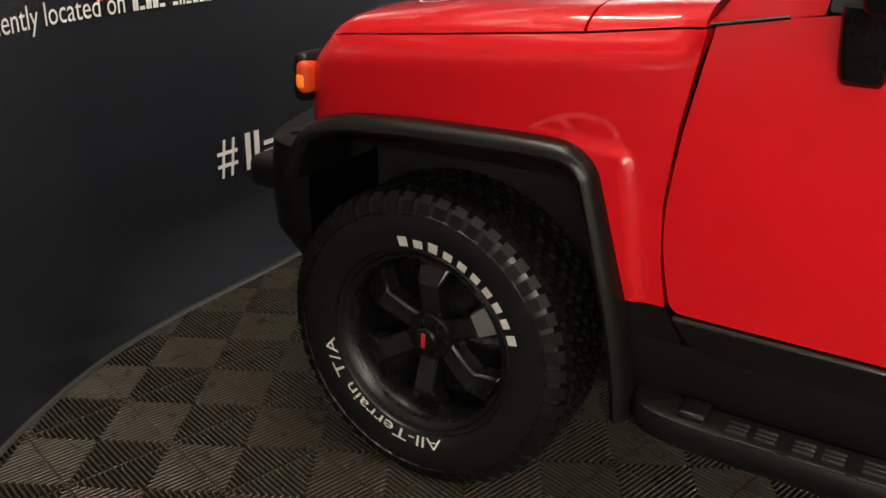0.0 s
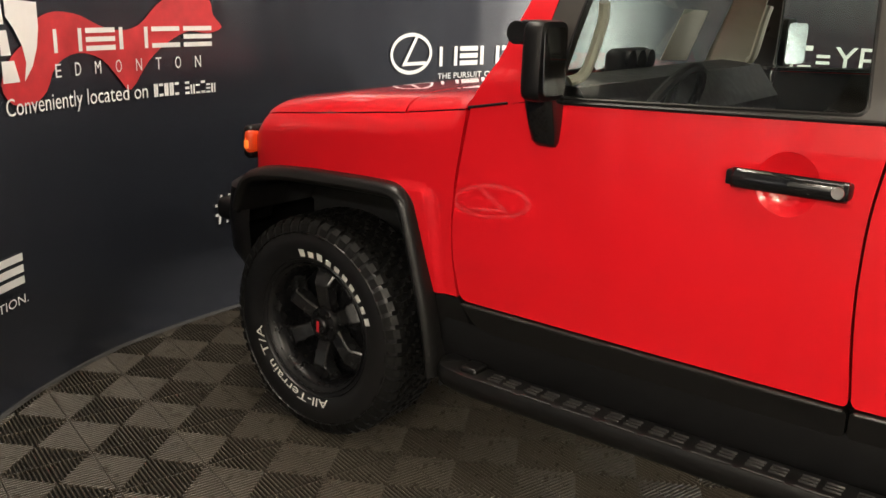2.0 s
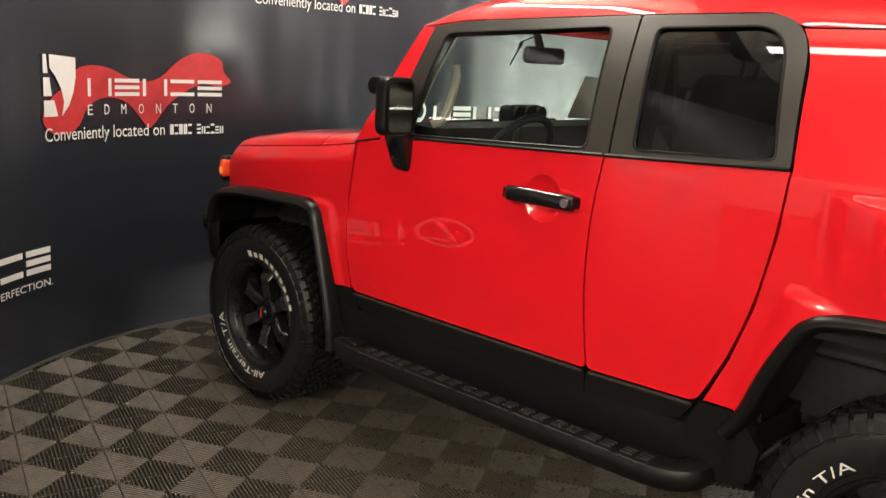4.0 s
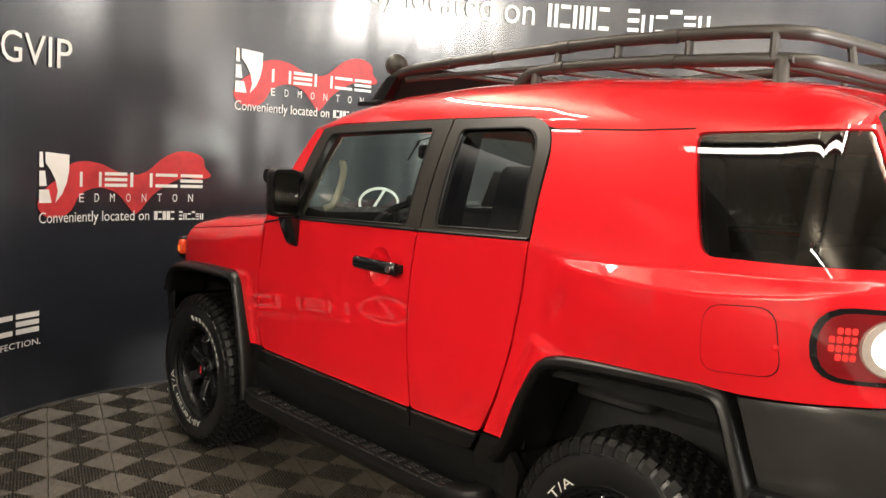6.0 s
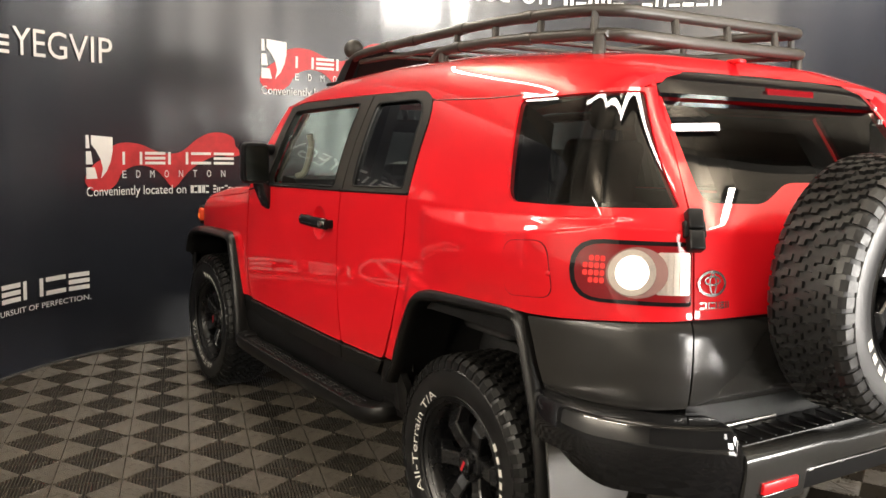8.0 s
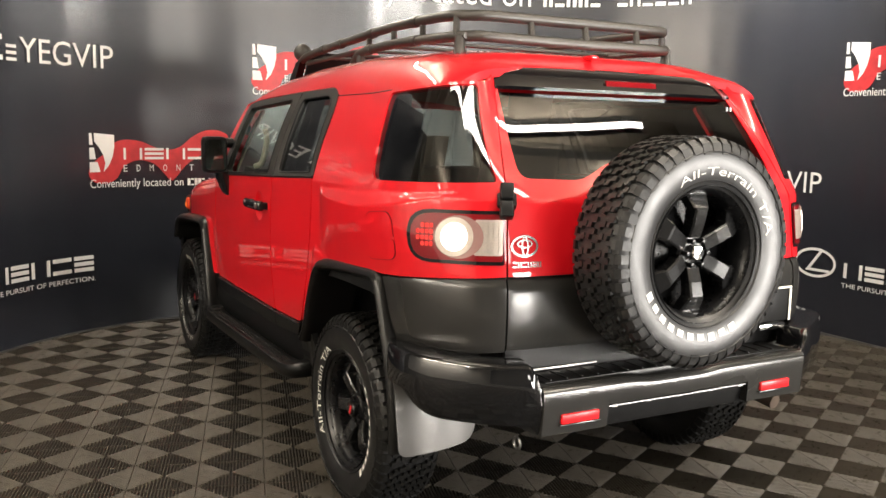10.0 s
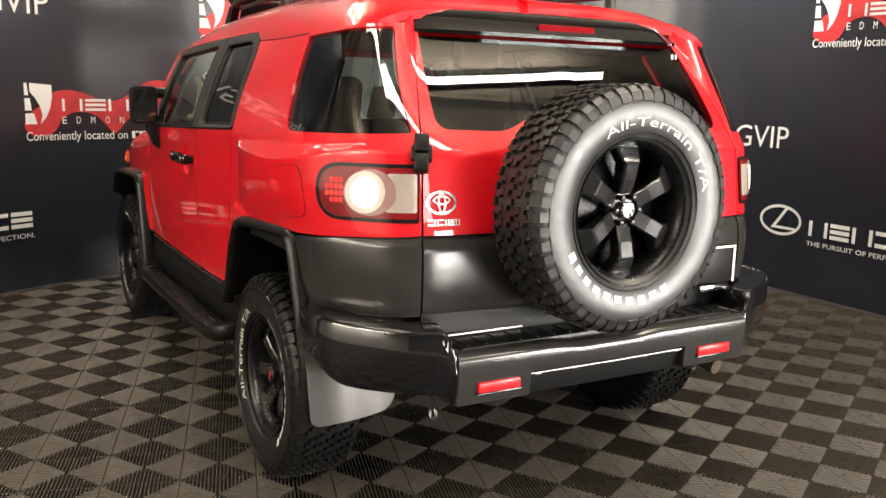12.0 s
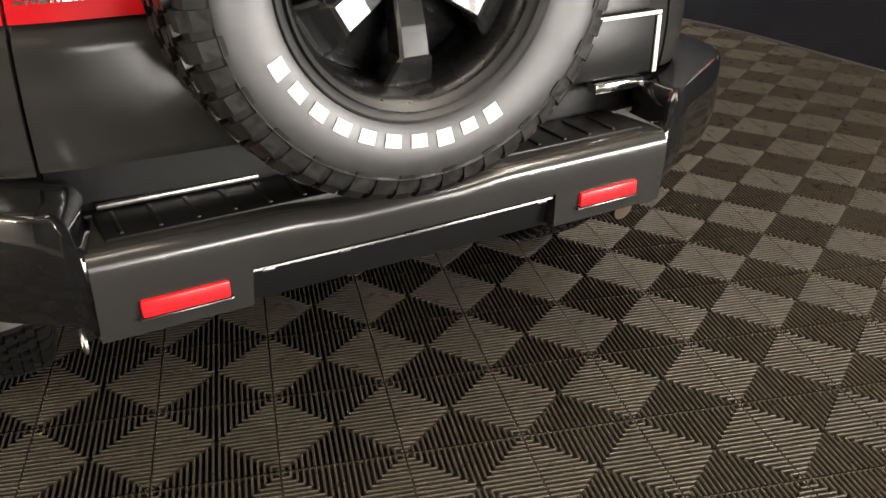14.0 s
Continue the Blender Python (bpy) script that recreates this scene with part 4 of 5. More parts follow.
part("brake_light", loft([[p + Vector((0.0, 0, 0.016)), p + Vector((0.01, 0, 0.012)), p + Vector((0.012, 0, -0.010)), p + Vector((0, 0, -0.014))] for p in bl], True, True), REDLENS, car, "high red brake light")
for y in (0.60, 0.62):
    p = Vector(body(uy(y), 1.64))
    part("defroster_tab", box(p.x, p.x + 0.006, y - 0.004, y + 0.004, 1.635, 1.652), STEEL, gate)

both("corner_cladding", sheet(on_side([(3.062, 1.005), (3.31, 1.025)]) + [(US, 1.040), (US, 0.79)] + on_side([(3.30, 0.775), (3.14, 0.76)]), clad, step=0.02, depth=0.03, lift=0.004), GREY, car, "dark grey painted corner cladding")
# bumper wings
wing_plan = catmull([(3.11, -0.90), (3.18, -0.925), (3.28, -0.93), (3.39, -0.905), (3.49, -0.84), (3.575, -0.755), (3.63, -0.68), (3.655, -0.625), (3.662, -0.598)], 4)
rows = []
for i, q in enumerate(wing_plan):
    d = wing_plan[min(i + 1, len(wing_plan) - 1)] - wing_plan[max(i - 1, 0)]
    d = d / np.linalg.norm(d)
    n = np.array((d[1], -d[0]))
    k = i / (len(wing_plan) - 1)
    fall = 0.075 * smooth01((k - 0.80) / 0.2)
    low = 0.575 - 0.03 * smooth01((k - 0.85) / 0.1) + 0.13 * (1 - smooth01(k / 0.45))
    rows.append([(q[0] + n[0] * a, q[1] + n[1] * a, z) for a, z in ((-0.16, 0.775 - fall), (-0.022, 0.787 - fall), (-0.008, 0.784 - fall), (0.0, 0.772 - fall), (0.004, 0.70 - fall * 0.7), (0.003, 0.655), (-0.006, low + 0.03), (-0.02, low), (-0.05, low + 0.004))])
wing_bm = loft(rows)
right_bm = mirrored(wing_bm)
for v in right_bm.verts:
    v.co.y -= 0.098 * smooth01((v.co.x - 3.42) / 0.2)
part("bumper_wing", wing_bm, GLOSSBLACK, car, "glossy black wraparound bumper corner")
part("bumper_wing", right_bm, GLOSSBLACK, car, "glossy black wraparound bumper corner")
prof = [(3.47, 0.690), (3.50, 0.700), (3.63, 0.708), (3.655, 0.708), (3.668, 0.702), (3.6745, 0.690), (3.676, 0.682), (3.6765, 0.665), (3.6765, 0.640), (3.674, 0.622), (3.60, 0.615), (3.47, 0.615)]
rows = []
for y in list(np.linspace(-0.60, -0.334, 4)) + list(np.linspace(-0.330, 0.330, 23)) + list(np.linspace(0.334, 0.628, 4)):
    low = 0.078 if abs(y) > 0.332 else 0.0
    dip = 0.010 * smooth01((0.24 - abs(y + 0.02)) / 0.14)
    rows.append([(x - 0.004 * (y / 0.6) ** 2 - (0.006 if low and z < 0.63 else 0.0), y, z - (low if z < 0.63 else 0.0) - (dip if z > 0.68 else 0.0)) for x, z in prof])
bumper = part("rear_bumper", loft(rows, True, True), GREY, car, "dark grey rear step bumper")
for sgn in (-1, 1):
    c = -0.453 if sgn < 0 else 0.47
    part("reflector", box(3.664, 3.680, c - 0.077, c + 0.077, 0.580, 0.613, 0.004), REFLECTOR, bumper, "red bumper reflector")
    part("reflector_rim", box(3.662, 3.681, c - 0.083, c + 0.083, 0.573, 0.580, 0.003), GREY, bumper)
part("valance", loft([[(3.50, y, 0.53), (3.60, y, 0.52), (3.632, y, 0.535), (3.648, y, 0.606), (3.648, y, 0.614), (3.50, y, 0.614)] for y in np.linspace(-0.345, 0.345, 7)], True, True), BLACK, bumper)
part("valance_lip", tube([(3.662, -0.34, 0.612), (3.668, 0.0, 0.612), (3.662, 0.34, 0.612)], 0.004, 6), GREY, bumper)
for y in np.linspace(-0.30, 0.30, 5):
    part("bolt", box(3.655, 3.668, y - 0.012, y + 0.012, 0.606, 0.613, 0.002), STEEL, bumper)
part("step_pad", box(3.49, 3.62, -0.56, 0.60, 0.680, 0.7115, 0.003), BLACK, bumper, "black ribbed step pad")
for y in np.arange(-0.53, 0.58, 0.066):
    part("pad_rib", box(3.51, 3.61, y - 0.004, y + 0.004, 0.710, 0.7155, 0.002), BLACK, bumper)
part("pad_clip", box(3.485, 3.50, -0.55, -0.25, 0.714, 0.724, 0.003), STEEL, bumper)
ringb = tube([(3.55 + 0.02 * math.cos(a), -0.62, 0.49 + 0.02 * math.sin(a)) for a in np.linspace(0, 2 * math.pi, 13)[:-1]], 0.005, 6, True)
part("tow_eye", ringb, STEEL, bumper)
part("exhaust", tube([(3.1, 0.60, 0.50), (3.45, 0.63, 0.48), (3.54, 0.64, 0.465)], 0.03, 12), material("brown_exhaust", (0.12, 0.09, 0.07), 0.5, 0.7), car, "tarnished exhaust tip")

# tail lamps
SILVERED = material("silvered_reflector", (0.60, 0.53, 0.47), 0.32, 0.6, vary=0.2, scale=60, coat=0.6)
LAMPRING = material("dusky_lamp_ring", (0.34, 0.19, 0.17), 0.2, 0.3, vary=0.1, coat=1.0)
for sgn in (1, -1):
    lo, hi = US - 0.354, US - 0.008
    w = hi - lo

    def lay(bm):
        return bm if sgn == 1 else mirrored(bm)

    def shape(a, b, c, d, rad, lift, step=0.02):
        return sheet(rounded([(lo + w * a, c), (lo + w * b, c), (lo + w * b, d), (lo + w * a, d)], rad), body, step=step, depth=0.012, lift=lift)

    lamp = part("tail_lamp", lay(shape(0.0, 1.0, 1.086, 1.268, [0.1, 0.01, 0.01, 0.1], 0.006)), GLOSSBLACK, car, "tail lamp with red and clear lenses, lit")
    part("red_lens", lay(shape(0.045, 0.985, 1.098, 1.256, [0.09, 0.01, 0.01, 0.09], 0.011)), REDLENS, lamp, "deep red lens")
    for i in range(4):
        for j in range(4):
            if (i, j) not in ((0, 0), (0, 3)):
                a0, c0 = 0.11 + 0.045 * i, 1.142 + 0.021 * j
                part("lamp_cell", lay(shape(a0, a0 + 0.036, c0, c0 + 0.016, 0.005, 0.0125, 0.03)), REDLAMP, lamp)
    part("clear_panel", lay(shape(0.70, 0.975, 1.118, 1.238, 0.008, 0.0125)), SILVERED, lamp, "silvered clear lamp")
    for a0 in (0.735, 0.785, 0.835, 0.885, 0.935):
        part("lens_flute", lay(shape(a0, a0 + 0.014, 1.123, 1.233, 0.002, 0.0145, 0.05)), SILVERED, lamp)
    cu, cz = US - 0.181, 1.178
    circ = [(cu + 0.014 + 0.086 * math.cos(a), cz + 0.073 * math.sin(a)) for a in np.linspace(0, 2 * math.pi, 29)[:-1]]
    circ2 = [(cu + 0.066 * math.cos(a), cz + 0.066 * math.sin(a)) for a in np.linspace(0, 2 * math.pi, 29)[:-1]]
    circ3 = [(cu + 0.046 * math.cos(a), cz + 0.048 * math.sin(a)) for a in np.linspace(0, 2 * math.pi, 25)[:-1]]
    part("lamp_ring", lay(sheet(circ, body, step=0.03, depth=0.004, lift=0.015)), LAMPRING, lamp)
    part("bowl_rim", lay(sheet(circ2, body, step=0.03, depth=0.004, lift=0.018)), SILVERED, lamp)
    part("lit_bowl", lay(sheet(circ3, body, step=0.03, depth=0.004, lift=0.021)), BULB, lamp, "lit white bulb bowl")

# hinges, badge, plate
p = Vector(body(US, 1.30))
hb = merge(box(-0.024, 0.020, -0.023, 0.023, -0.060, -0.002, 0.007, 3), box(-0.024, 0.022, -0.022, 0.024, 0.002, 0.062, 0.007, 3), box(-0.035, 0.006, -0.032, 0.034, -0.02, 0.03, 0.006, 2))
bmesh.ops.transform(hb, matrix=Matrix.Translation((p.x + 0.012, p.y - 0.006, 1.302)) @ Matrix.Rotation(radians(-28), 4, "Z") @ Matrix.Rotation(radians(-24), 4, "Y"), verts=hb.verts[:])
part("tailgate_hinge", hb, BLACK, car, "black two-part tailgate hinge")


def tail_face(d):
    def f(u, v):
        a = Vector(body(uy(u), v))
        return a + Vector((d, 0, 0))
    return f


badge = merge(ring(tail_face(0.006), -0.568, 1.150, 0.052, 0.038, 0.008, 28), ring(tail_face(0.007), -0.568, 1.158, 0.030, 0.015, 0.006, 20), ring(tail_face(0.008), -0.568, 1.150, 0.014, 0.034, 0.006, 20))
part("badge", badge, BADGE, gate, "chrome oval badge")
part("word_bars", bars(tail_face(0.006), -0.615, -0.505, 1.078, 1.098, 6, 0.25, 0.18, "=|=|-|"), BADGE, gate, "chrome letter bars")
plate = part("number_plate_holder", box(3.505, 3.53, 0.36, 0.70, 0.80, 0.94, 0.006), BLACK, car, "black plate holder with a white frame")
for b in (box(3.531, 3.536, 0.36, 0.70, 0.932, 0.941, 0.002), box(3.531, 3.536, 0.688, 0.70, 0.80, 0.93, 0.002)):
    part("plate_frame", b, material("white_frame", (0.7, 0.68, 0.6), 0.4), plate)
part("plate_light", box(3.51, 3.545, 0.52, 0.66, 0.772, 0.796, 0.004), CHROME, plate)

# ---- wheels ----
R, HALF = 0.396, 0.132


def tyre_body():
    pr = [(0.222, -0.100), (0.236, -0.112), (0.262, -0.124), (0.300, -0.132), (0.335, -0.131), (0.362, -0.125), (0.378, -0.114), (0.382, -0.10), (0.384, 0.0),
          (0.382, 0.10), (0.378, 0.114), (0.362, 0.125), (0.335, 0.131), (0.300, 0.132), (0.262, 0.124), (0.236, 0.112), (0.222, 0.100)]
    bm = lathe(pr, 72)
    for r0, o in ((0.247, -0.1205), (0.343, -0.1305)):
        bm2 = lathe([(r0, o + 0.003), (r0 + 0.003, o - 0.003), (r0 + 0.006, o + 0.002)], 72)
        bm = merge(bm, bm2)
    return bm


def tread():
    """Interlocking tread blocks, side lugs and sipes."""
    bm = bmesh.new()
    n = 52
    rng = random.Random(4)

    def block(pts, r0, r1):
        a = [bm.verts.new((r1 * math.cos(t), y, r1 * math.sin(t))) for t, y in pts]
        b = [bm.verts.new((r0 * math.cos(t), y, r0 * math.sin(t))) for t, y in pts]
        bm.faces.new(a)
        k = len(pts)
        for i in range(k):
            bm.faces.new((a[i], a[(i + 1) % k], b[(i + 1) % k], b[i]))

    s = 2 * math.pi / n
    for i in range(n):
        t = i * s
        j = rng.uniform(-0.06, 0.06) * s
        for y0, y1, ph, sl in ((-0.085, -0.052, 0.0, 0.35), (-0.046, -0.006, 0.45, -0.4), (0.0, 0.042, 0.1, 0.4), (0.048, 0.086, 0.55, -0.35)):
            a = t + (ph + 0.05) * s + j + rng.uniform(-0.10, 0.10) * s
            w = 0.70 * s
            m = (y0 + y1) / 2
            block([(a, y0), (a + w * 0.55, y0), (a + w * 0.62, m), (a + w + sl * s * 0.2, m * 0.9 + y1 * 0.1), (a + w + sl * s * 0.3, y1), (a + w * 0.3 + sl * s * 0.3, y1), (a + w * 0.22, m), (a - 0.05 * s, m)], 0.379, R)
        for sgn in (-1, 1):
            long = 0.125 if i % 2 else 0.117
            a = t + (0.1 if sgn > 0 else 0.6) * s
            w = 0.68 * s
            q = [(a, 0.091), (a + w, 0.091)]
            rr = [(R - 0.002, 0.091), (R - 0.006, 0.108), (R - 0.022, 0.124), (R - (0.058 if i % 2 else 0.05), 0.1330)]
            rows = []
            for r1, y in rr:
                rows.append([bm.verts.new((r1 * math.cos(a + d), sgn * y, r1 * math.sin(a + d))) for d in (0, w)])
            inn = [[bm.verts.new((r1 * math.cos(a + d), sgn * y, r1 * math.sin(a + d))) for d in (0, w)] for r1, y in ((0.375, 0.091), (0.374, 0.10), (0.362, 0.115), (0.340, 0.126))]
            for k in range(3):
                bm.faces.new((rows[k][0], rows[k][1], rows[k + 1][1], rows[k + 1][0]))
                for e in (0, 1):
                    bm.faces.new((rows[k][e], rows[k + 1][e], inn[k + 1][e], inn[k][e]))
            bm.faces.new((rows[0][0], rows[0][1], inn[0][1], inn[0][0]))
            bm.faces.new((rows[3][0], rows[3][1], inn[3][1], inn[3][0]))
    return bm


def islands(bm):
    """Each joined piece of a bmesh as a bmesh of its own."""
    left, out = set(bm.faces), []
    while left:
        stack, piece = [left.pop()], []
        while stack:
            f = stack.pop()
            piece.append(f)
            for v in f.verts:
                for g in v.link_faces:
                    if g in left:
                        left.discard(g)
                        stack.append(g)
        one, made = bmesh.new(), {}
        for f in sorted(piece, key=lambda q: q.index):
            for v in f.verts:
                if v not in made:
                    made[v] = one.verts.new(v.co)
            one.faces.new([made[v] for v in f.verts])
        out.append((min(f.index for f in piece), one))
    bm.free()
    return [b for _, b in sorted(out, key=lambda q: q[0])]


def tyre_text(mid, span, r0, text=None, n=0):
    """Raised lettering round the outer sidewall; mid and span in degrees, clockwise as read from outside."""
    def place(u, v):
        a = radians(90 - mid + span / 2 - span * u)
        r = r0 + v
        y = -0.1335 - 0.0005 * (1 - abs(v - 0.015) / 0.02)
        y = -float(np.interp(r, [0.236, 0.262, 0.300, 0.335, 0.362], [0.112, 0.124, 0.132, 0.131, 0.125])) - 0.0022
        return (r * -math.cos(a) * -1, y, r * math.sin(a))
    if text:
        return islands(written(text, place, 0, 1, 0, 0.028))
    return [bars(place, (i + 0.2) / n, (i + 0.8) / n, 0, 0.027 if i in (0, 2, 9) else 0.022, 1, 0.25, 0.0, "#") for i in range(n)]


def rim_parts():
    barrel = lathe([(0.232, -0.118), (0.238, -0.108), (0.232, -0.100), (0.222, -0.096), (0.214, -0.085), (0.205, -0.06), (0.200, 0.0), (0.200, 0.09), (0.222, 0.10)], 64)
    back = lathe([(0.0, -0.005), (0.08, -0.005), (0.19, 0.03), (0.199, 0.03)], 40)
    return barrel, back


def spoke():
    """One broad faceted spoke with a flared outer end, pointing up."""
    rows = []
    for r, w, y, dpt in ((0.052, 0.026, -0.060, 0.05), (0.10, 0.027, -0.076, 0.05), (0.148, 0.028, -0.086, 0.055), (0.156, 0.034, -0.084, 0.055), (0.198, 0.046, -0.058, 0.05), (0.210, 0.048, -0.056, 0.05)):
        rows.append([(-w, y + 0.006, r), (-w * 0.82, y, r), (w * 0.82, y, r), (w, y + 0.006, r), (w * 0.9, y + dpt, r), (-w * 0.9, y + dpt, r)])
    return loft(rows, True, True)


def mesh_of(bm, mat_, name, smooth=True):
    ob = part(name, bm, mat_, None, "", smooth)
    me = ob.data
    bpy.data.objects.remove(ob)
    return me


M_TYRE, M_TREAD = mesh_of(tyre_body(), SIDEWALL, "tyre"), mesh_of(tread(), RUBBER, "tread", False)
bar_, back_ = rim_parts()
M_BARREL, M_BACK = mesh_of(bar_, RIM, "rim"), mesh_of(back_, RIM, "brake_disc")
M_SPOKE = mesh_of(spoke(), SPOKE, "spoke", False)
M_CAP = mesh_of(merge(lathe([(0.0, -0.094), (0.028, -0.093), (0.033, -0.088), (0.034, -0.06)], 28), lathe([(0.034, -0.072), (0.058, -0.070), (0.064, -0.062), (0.064, -0.02)], 28)), RIM, "hub_cap")
M_LOGO = mesh_of(prism([(-0.006, -0.02), (0.006, -0.02), (0.006, 0.02), (-0.006, 0.02)], -0.0948, -0.094, lambda u, v, d: (u, d, v)), material("red_cap_mark", (0.5, 0.02, 0.03), 0.4), "cap_mark", False)
M_NUT = mesh_of(lathe([(0.0, -0.080), (0.008, -0.079), (0.0095, -0.075), (0.0095, -0.05)], 6), RIM, "wheel_nut", False)


M_SPARE = M_TYRE.copy()
M_SPARE.materials[0] = SPAREWALL
M_SPARETREAD = M_TREAD.copy()
M_SPARETREAD.materials[0] = SPARETREAD


def wheel(name, m, a1, a2, spin, lab, spare=False):
    hub = new(name)
    hub.parent = car
    hub.matrix_basis = m
    tagged(hub, lab)
    shared("tyre", M_SPARE if spare else M_TYRE, hub)
    shared("tread", M_SPARETREAD if spare else M_TREAD, hub, pose(0, 0, 0, 0, spin, 0))
    shared("rim", M_BARREL, hub)
    shared("brake_disc", M_BACK, hub)
    for k in range(6):
        shared("spoke", M_SPOKE, hub, pose(0, 0, 0, 0, 60 * k + spin, 0))
    for k in range(6):
        shared("wheel_nut", M_NUT, hub, pose(0, 0, 0, 0, 0, 0) @ pose(0.046 * math.sin(radians(60 * k + 30 + spin)), 0, 0.046 * math.cos(radians(60 * k + 30 + spin))))
    if not spare:
        shared("hub_cap", M_CAP, hub)
        shared("cap_mark", M_LOGO, hub, pose(0, 0, 0, 0, spin, 0))
    else:
        part("wheel_lock", lathe([(0.0, -0.082), (0.022, -0.080), (0.027, -0.074), (0.028, -0.03)], 20), CHROME, hub, "bright lock over the hub")
        part("hub_plate", lathe([(0.026, -0.05), (0.056, -0.048), (0.064, -0.04), (0.066, -0.005)], 24), RIM, hub)
    for bm in tyre_text(a1, 100 if spare else 88, 0.268 if spare else 0.258, None, 10):
        part("letter_bar", bm, LETTER, hub, "raised white letter bar")
    for bm in tyre_text(a2, 111 if spare else 96, 0.268 if spare else 0.258, "All-Terrain T/A"):
        part("letter", bm, LETTER, hub, "raised white letter")
    return hub


TY = 0.774
wheel("front_wheel", pose(0.008, -TY, R - 0.004), 31, 211, 2, "black six-spoke wheel with a white-lettered all-terrain tyre")
wheel("rear_wheel", pose(2.695, -TY, R - 0.004), 97, 280, 25, "black six-spoke wheel with a white-lettered all-terrain tyre")
wheel("front_wheel", pose(0.008, side(-1, -TY), R - 0.004, 0, 0, 180), 40, 230, 5, "black six-spoke wheel with a white-lettered all-terrain tyre")
wheel("rear_wheel", pose(2.695, side(-1, -TY), R - 0.004, 0, 0, 180), 60, 260, 40, "black six-spoke wheel with a white-lettered all-terrain tyre")
wheel("spare_wheel", pose(3.68, -0.045, 1.137, 0, 0, 90), 199, 23, 0, "spare wheel on the tailgate with a brightened glossy tyre", True)
part("spare_bracket", merge(box(3.48, 3.66, -0.12, 0.03, 1.06, 1.22, 0.02), tube([(3.5, -0.045, 1.137), (3.7, -0.045, 1.137)], 0.06, 16)), BLACK, car)

# side steps
for sgn in (1, -1):
    path = catmull([(0.565, -0.80, 0.412), (0.575, -0.885, 0.415), (0.64, -0.925, 0.414), (0.9, -0.932, 0.412), (1.8, -0.932, 0.414), (2.05, -0.925, 0.420), (2.14, -0.885, 0.435), (2.155, -0.80, 0.44)], 6)
    rows = []
    for i, q in enumerate(path):
        d = path[min(i + 1, len(path) - 1)] - path[max(i - 1, 0)]
        d = d / np.linalg.norm(d[:2])
        n = np.array((d[1], -d[0]))
        rows.append([(q[0] - n[0] * a, q[1] - n[1] * a, q[2] + z) for a, z in ((0.0, -0.05), (-0.016, -0.035), (-0.022, -0.005), (-0.014, 0.018), (0.006, 0.026), (0.07, 0.024), (0.09, 0.0), (0.09, -0.05))])
    bm = loft(rows, True, True)
    stp = part("side_step", bm if sgn == 1 else mirrored(bm), FLARE, car, "dark plastic side step with ribbed treads")
    for i, x in enumerate(np.arange(0.76, 2.0, 0.128)):
        for yy in (-0.926, -0.909, -0.892):
            for x0 in (x, x + 0.056):
                pb = box(x0, x0 + 0.042, yy - 0.0028, yy + 0.0028, 0.434, 0.4425 + 0.0002 * i, 0.002)
                part("tread_rib", pb if sgn == 1 else mirrored(pb), TREADPAD, stp)
        edge_bar = tube([(x - 0.004, -0.9455, 0.4325 + 0.0002 * i), (x + 0.102, -0.9455, 0.4325 + 0.0002 * i)], 0.0035, 6)
        part("edge_rib", edge_bar if sgn == 1 else mirrored(edge_bar), TREADPAD, stp)
    boot = box(0.66, 0.72, -0.93, -0.86, 0.430, 0.452, 0.009, 3)
    part("step_boss", boot if sgn == 1 else mirrored(boot), FLARE, stp)

# mud flaps behind the rear wheels
FLAPMAT = material("mud_flap_plastic", (0.085, 0.082, 0.079), 0.28, 0.4, spec=0.7, vary=0.02, rough_vary=0.02)
flap_line = rounded([(-0.918, 0.70), (-0.905, 0.372), (-0.60, 0.402), (-0.555, 0.64)], [0.01, 0.035, 0.06, 0.01])


def flap_place(u, v):
    return (3.198 + 0.03 * math.sin(math.pi * min(1, max(0, (u + 0.92) / 0.36))) + 0.10 * (0.66 - v), u, v)


flap_bm = sheet(flap_line, flap_place, step=0.03, depth=0.010)
both("mud_flap", flap_bm, FLAPMAT, car, "stiff glossy grey mud flap")

# front end: grille panel, indicators, bumper
part("front_panel", sheet([(UF + 0.0, 0.84), (UF + 0.72, 0.84), (UF + 0.72, 1.04), (UF, 1.07)], body, step=0.08, depth=0.02, lift=-0.01), GLOSSBLACK, car)
fp = sheet([(UF, 0.84), (UF + 0.72, 0.84), (UF + 0.72, 1.04), (UF, 1.07)], body, step=0.08, depth=0.02, lift=-0.01)
part("front_panel", mirrored(fp), GLOSSBLACK, car)
fp.free()
for sgn in (1, -1):
    ind = box(-0.408, -0.366, -0.826, -0.765, 0.948, 1.032, 0.02, 3)
    part("indicator", ind if sgn == 1 else mirrored(ind), AMBER, car, "lit amber corner indicator")
    glow = box(-0.402, -0.375, -0.829, -0.80, 0.962, 1.0, 0.01, 2)
    part("indicator_bulb", glow if sgn == 1 else mirrored(glow), AMBERBULB, car)
    bez = box(-0.425, -0.374, -0.817, -0.70, 0.925, 1.047, 0.022, 3)
    part("indicator_bezel", bez if sgn == 1 else mirrored(bez), BLACK, car)
plan = catmull([(-0.345, -0.85), (-0.40, -0.855), (-0.47, -0.83), (-0.54, -0.74), (-0.60, -0.5), (-0.62, 0.0)], 4)
rows = []
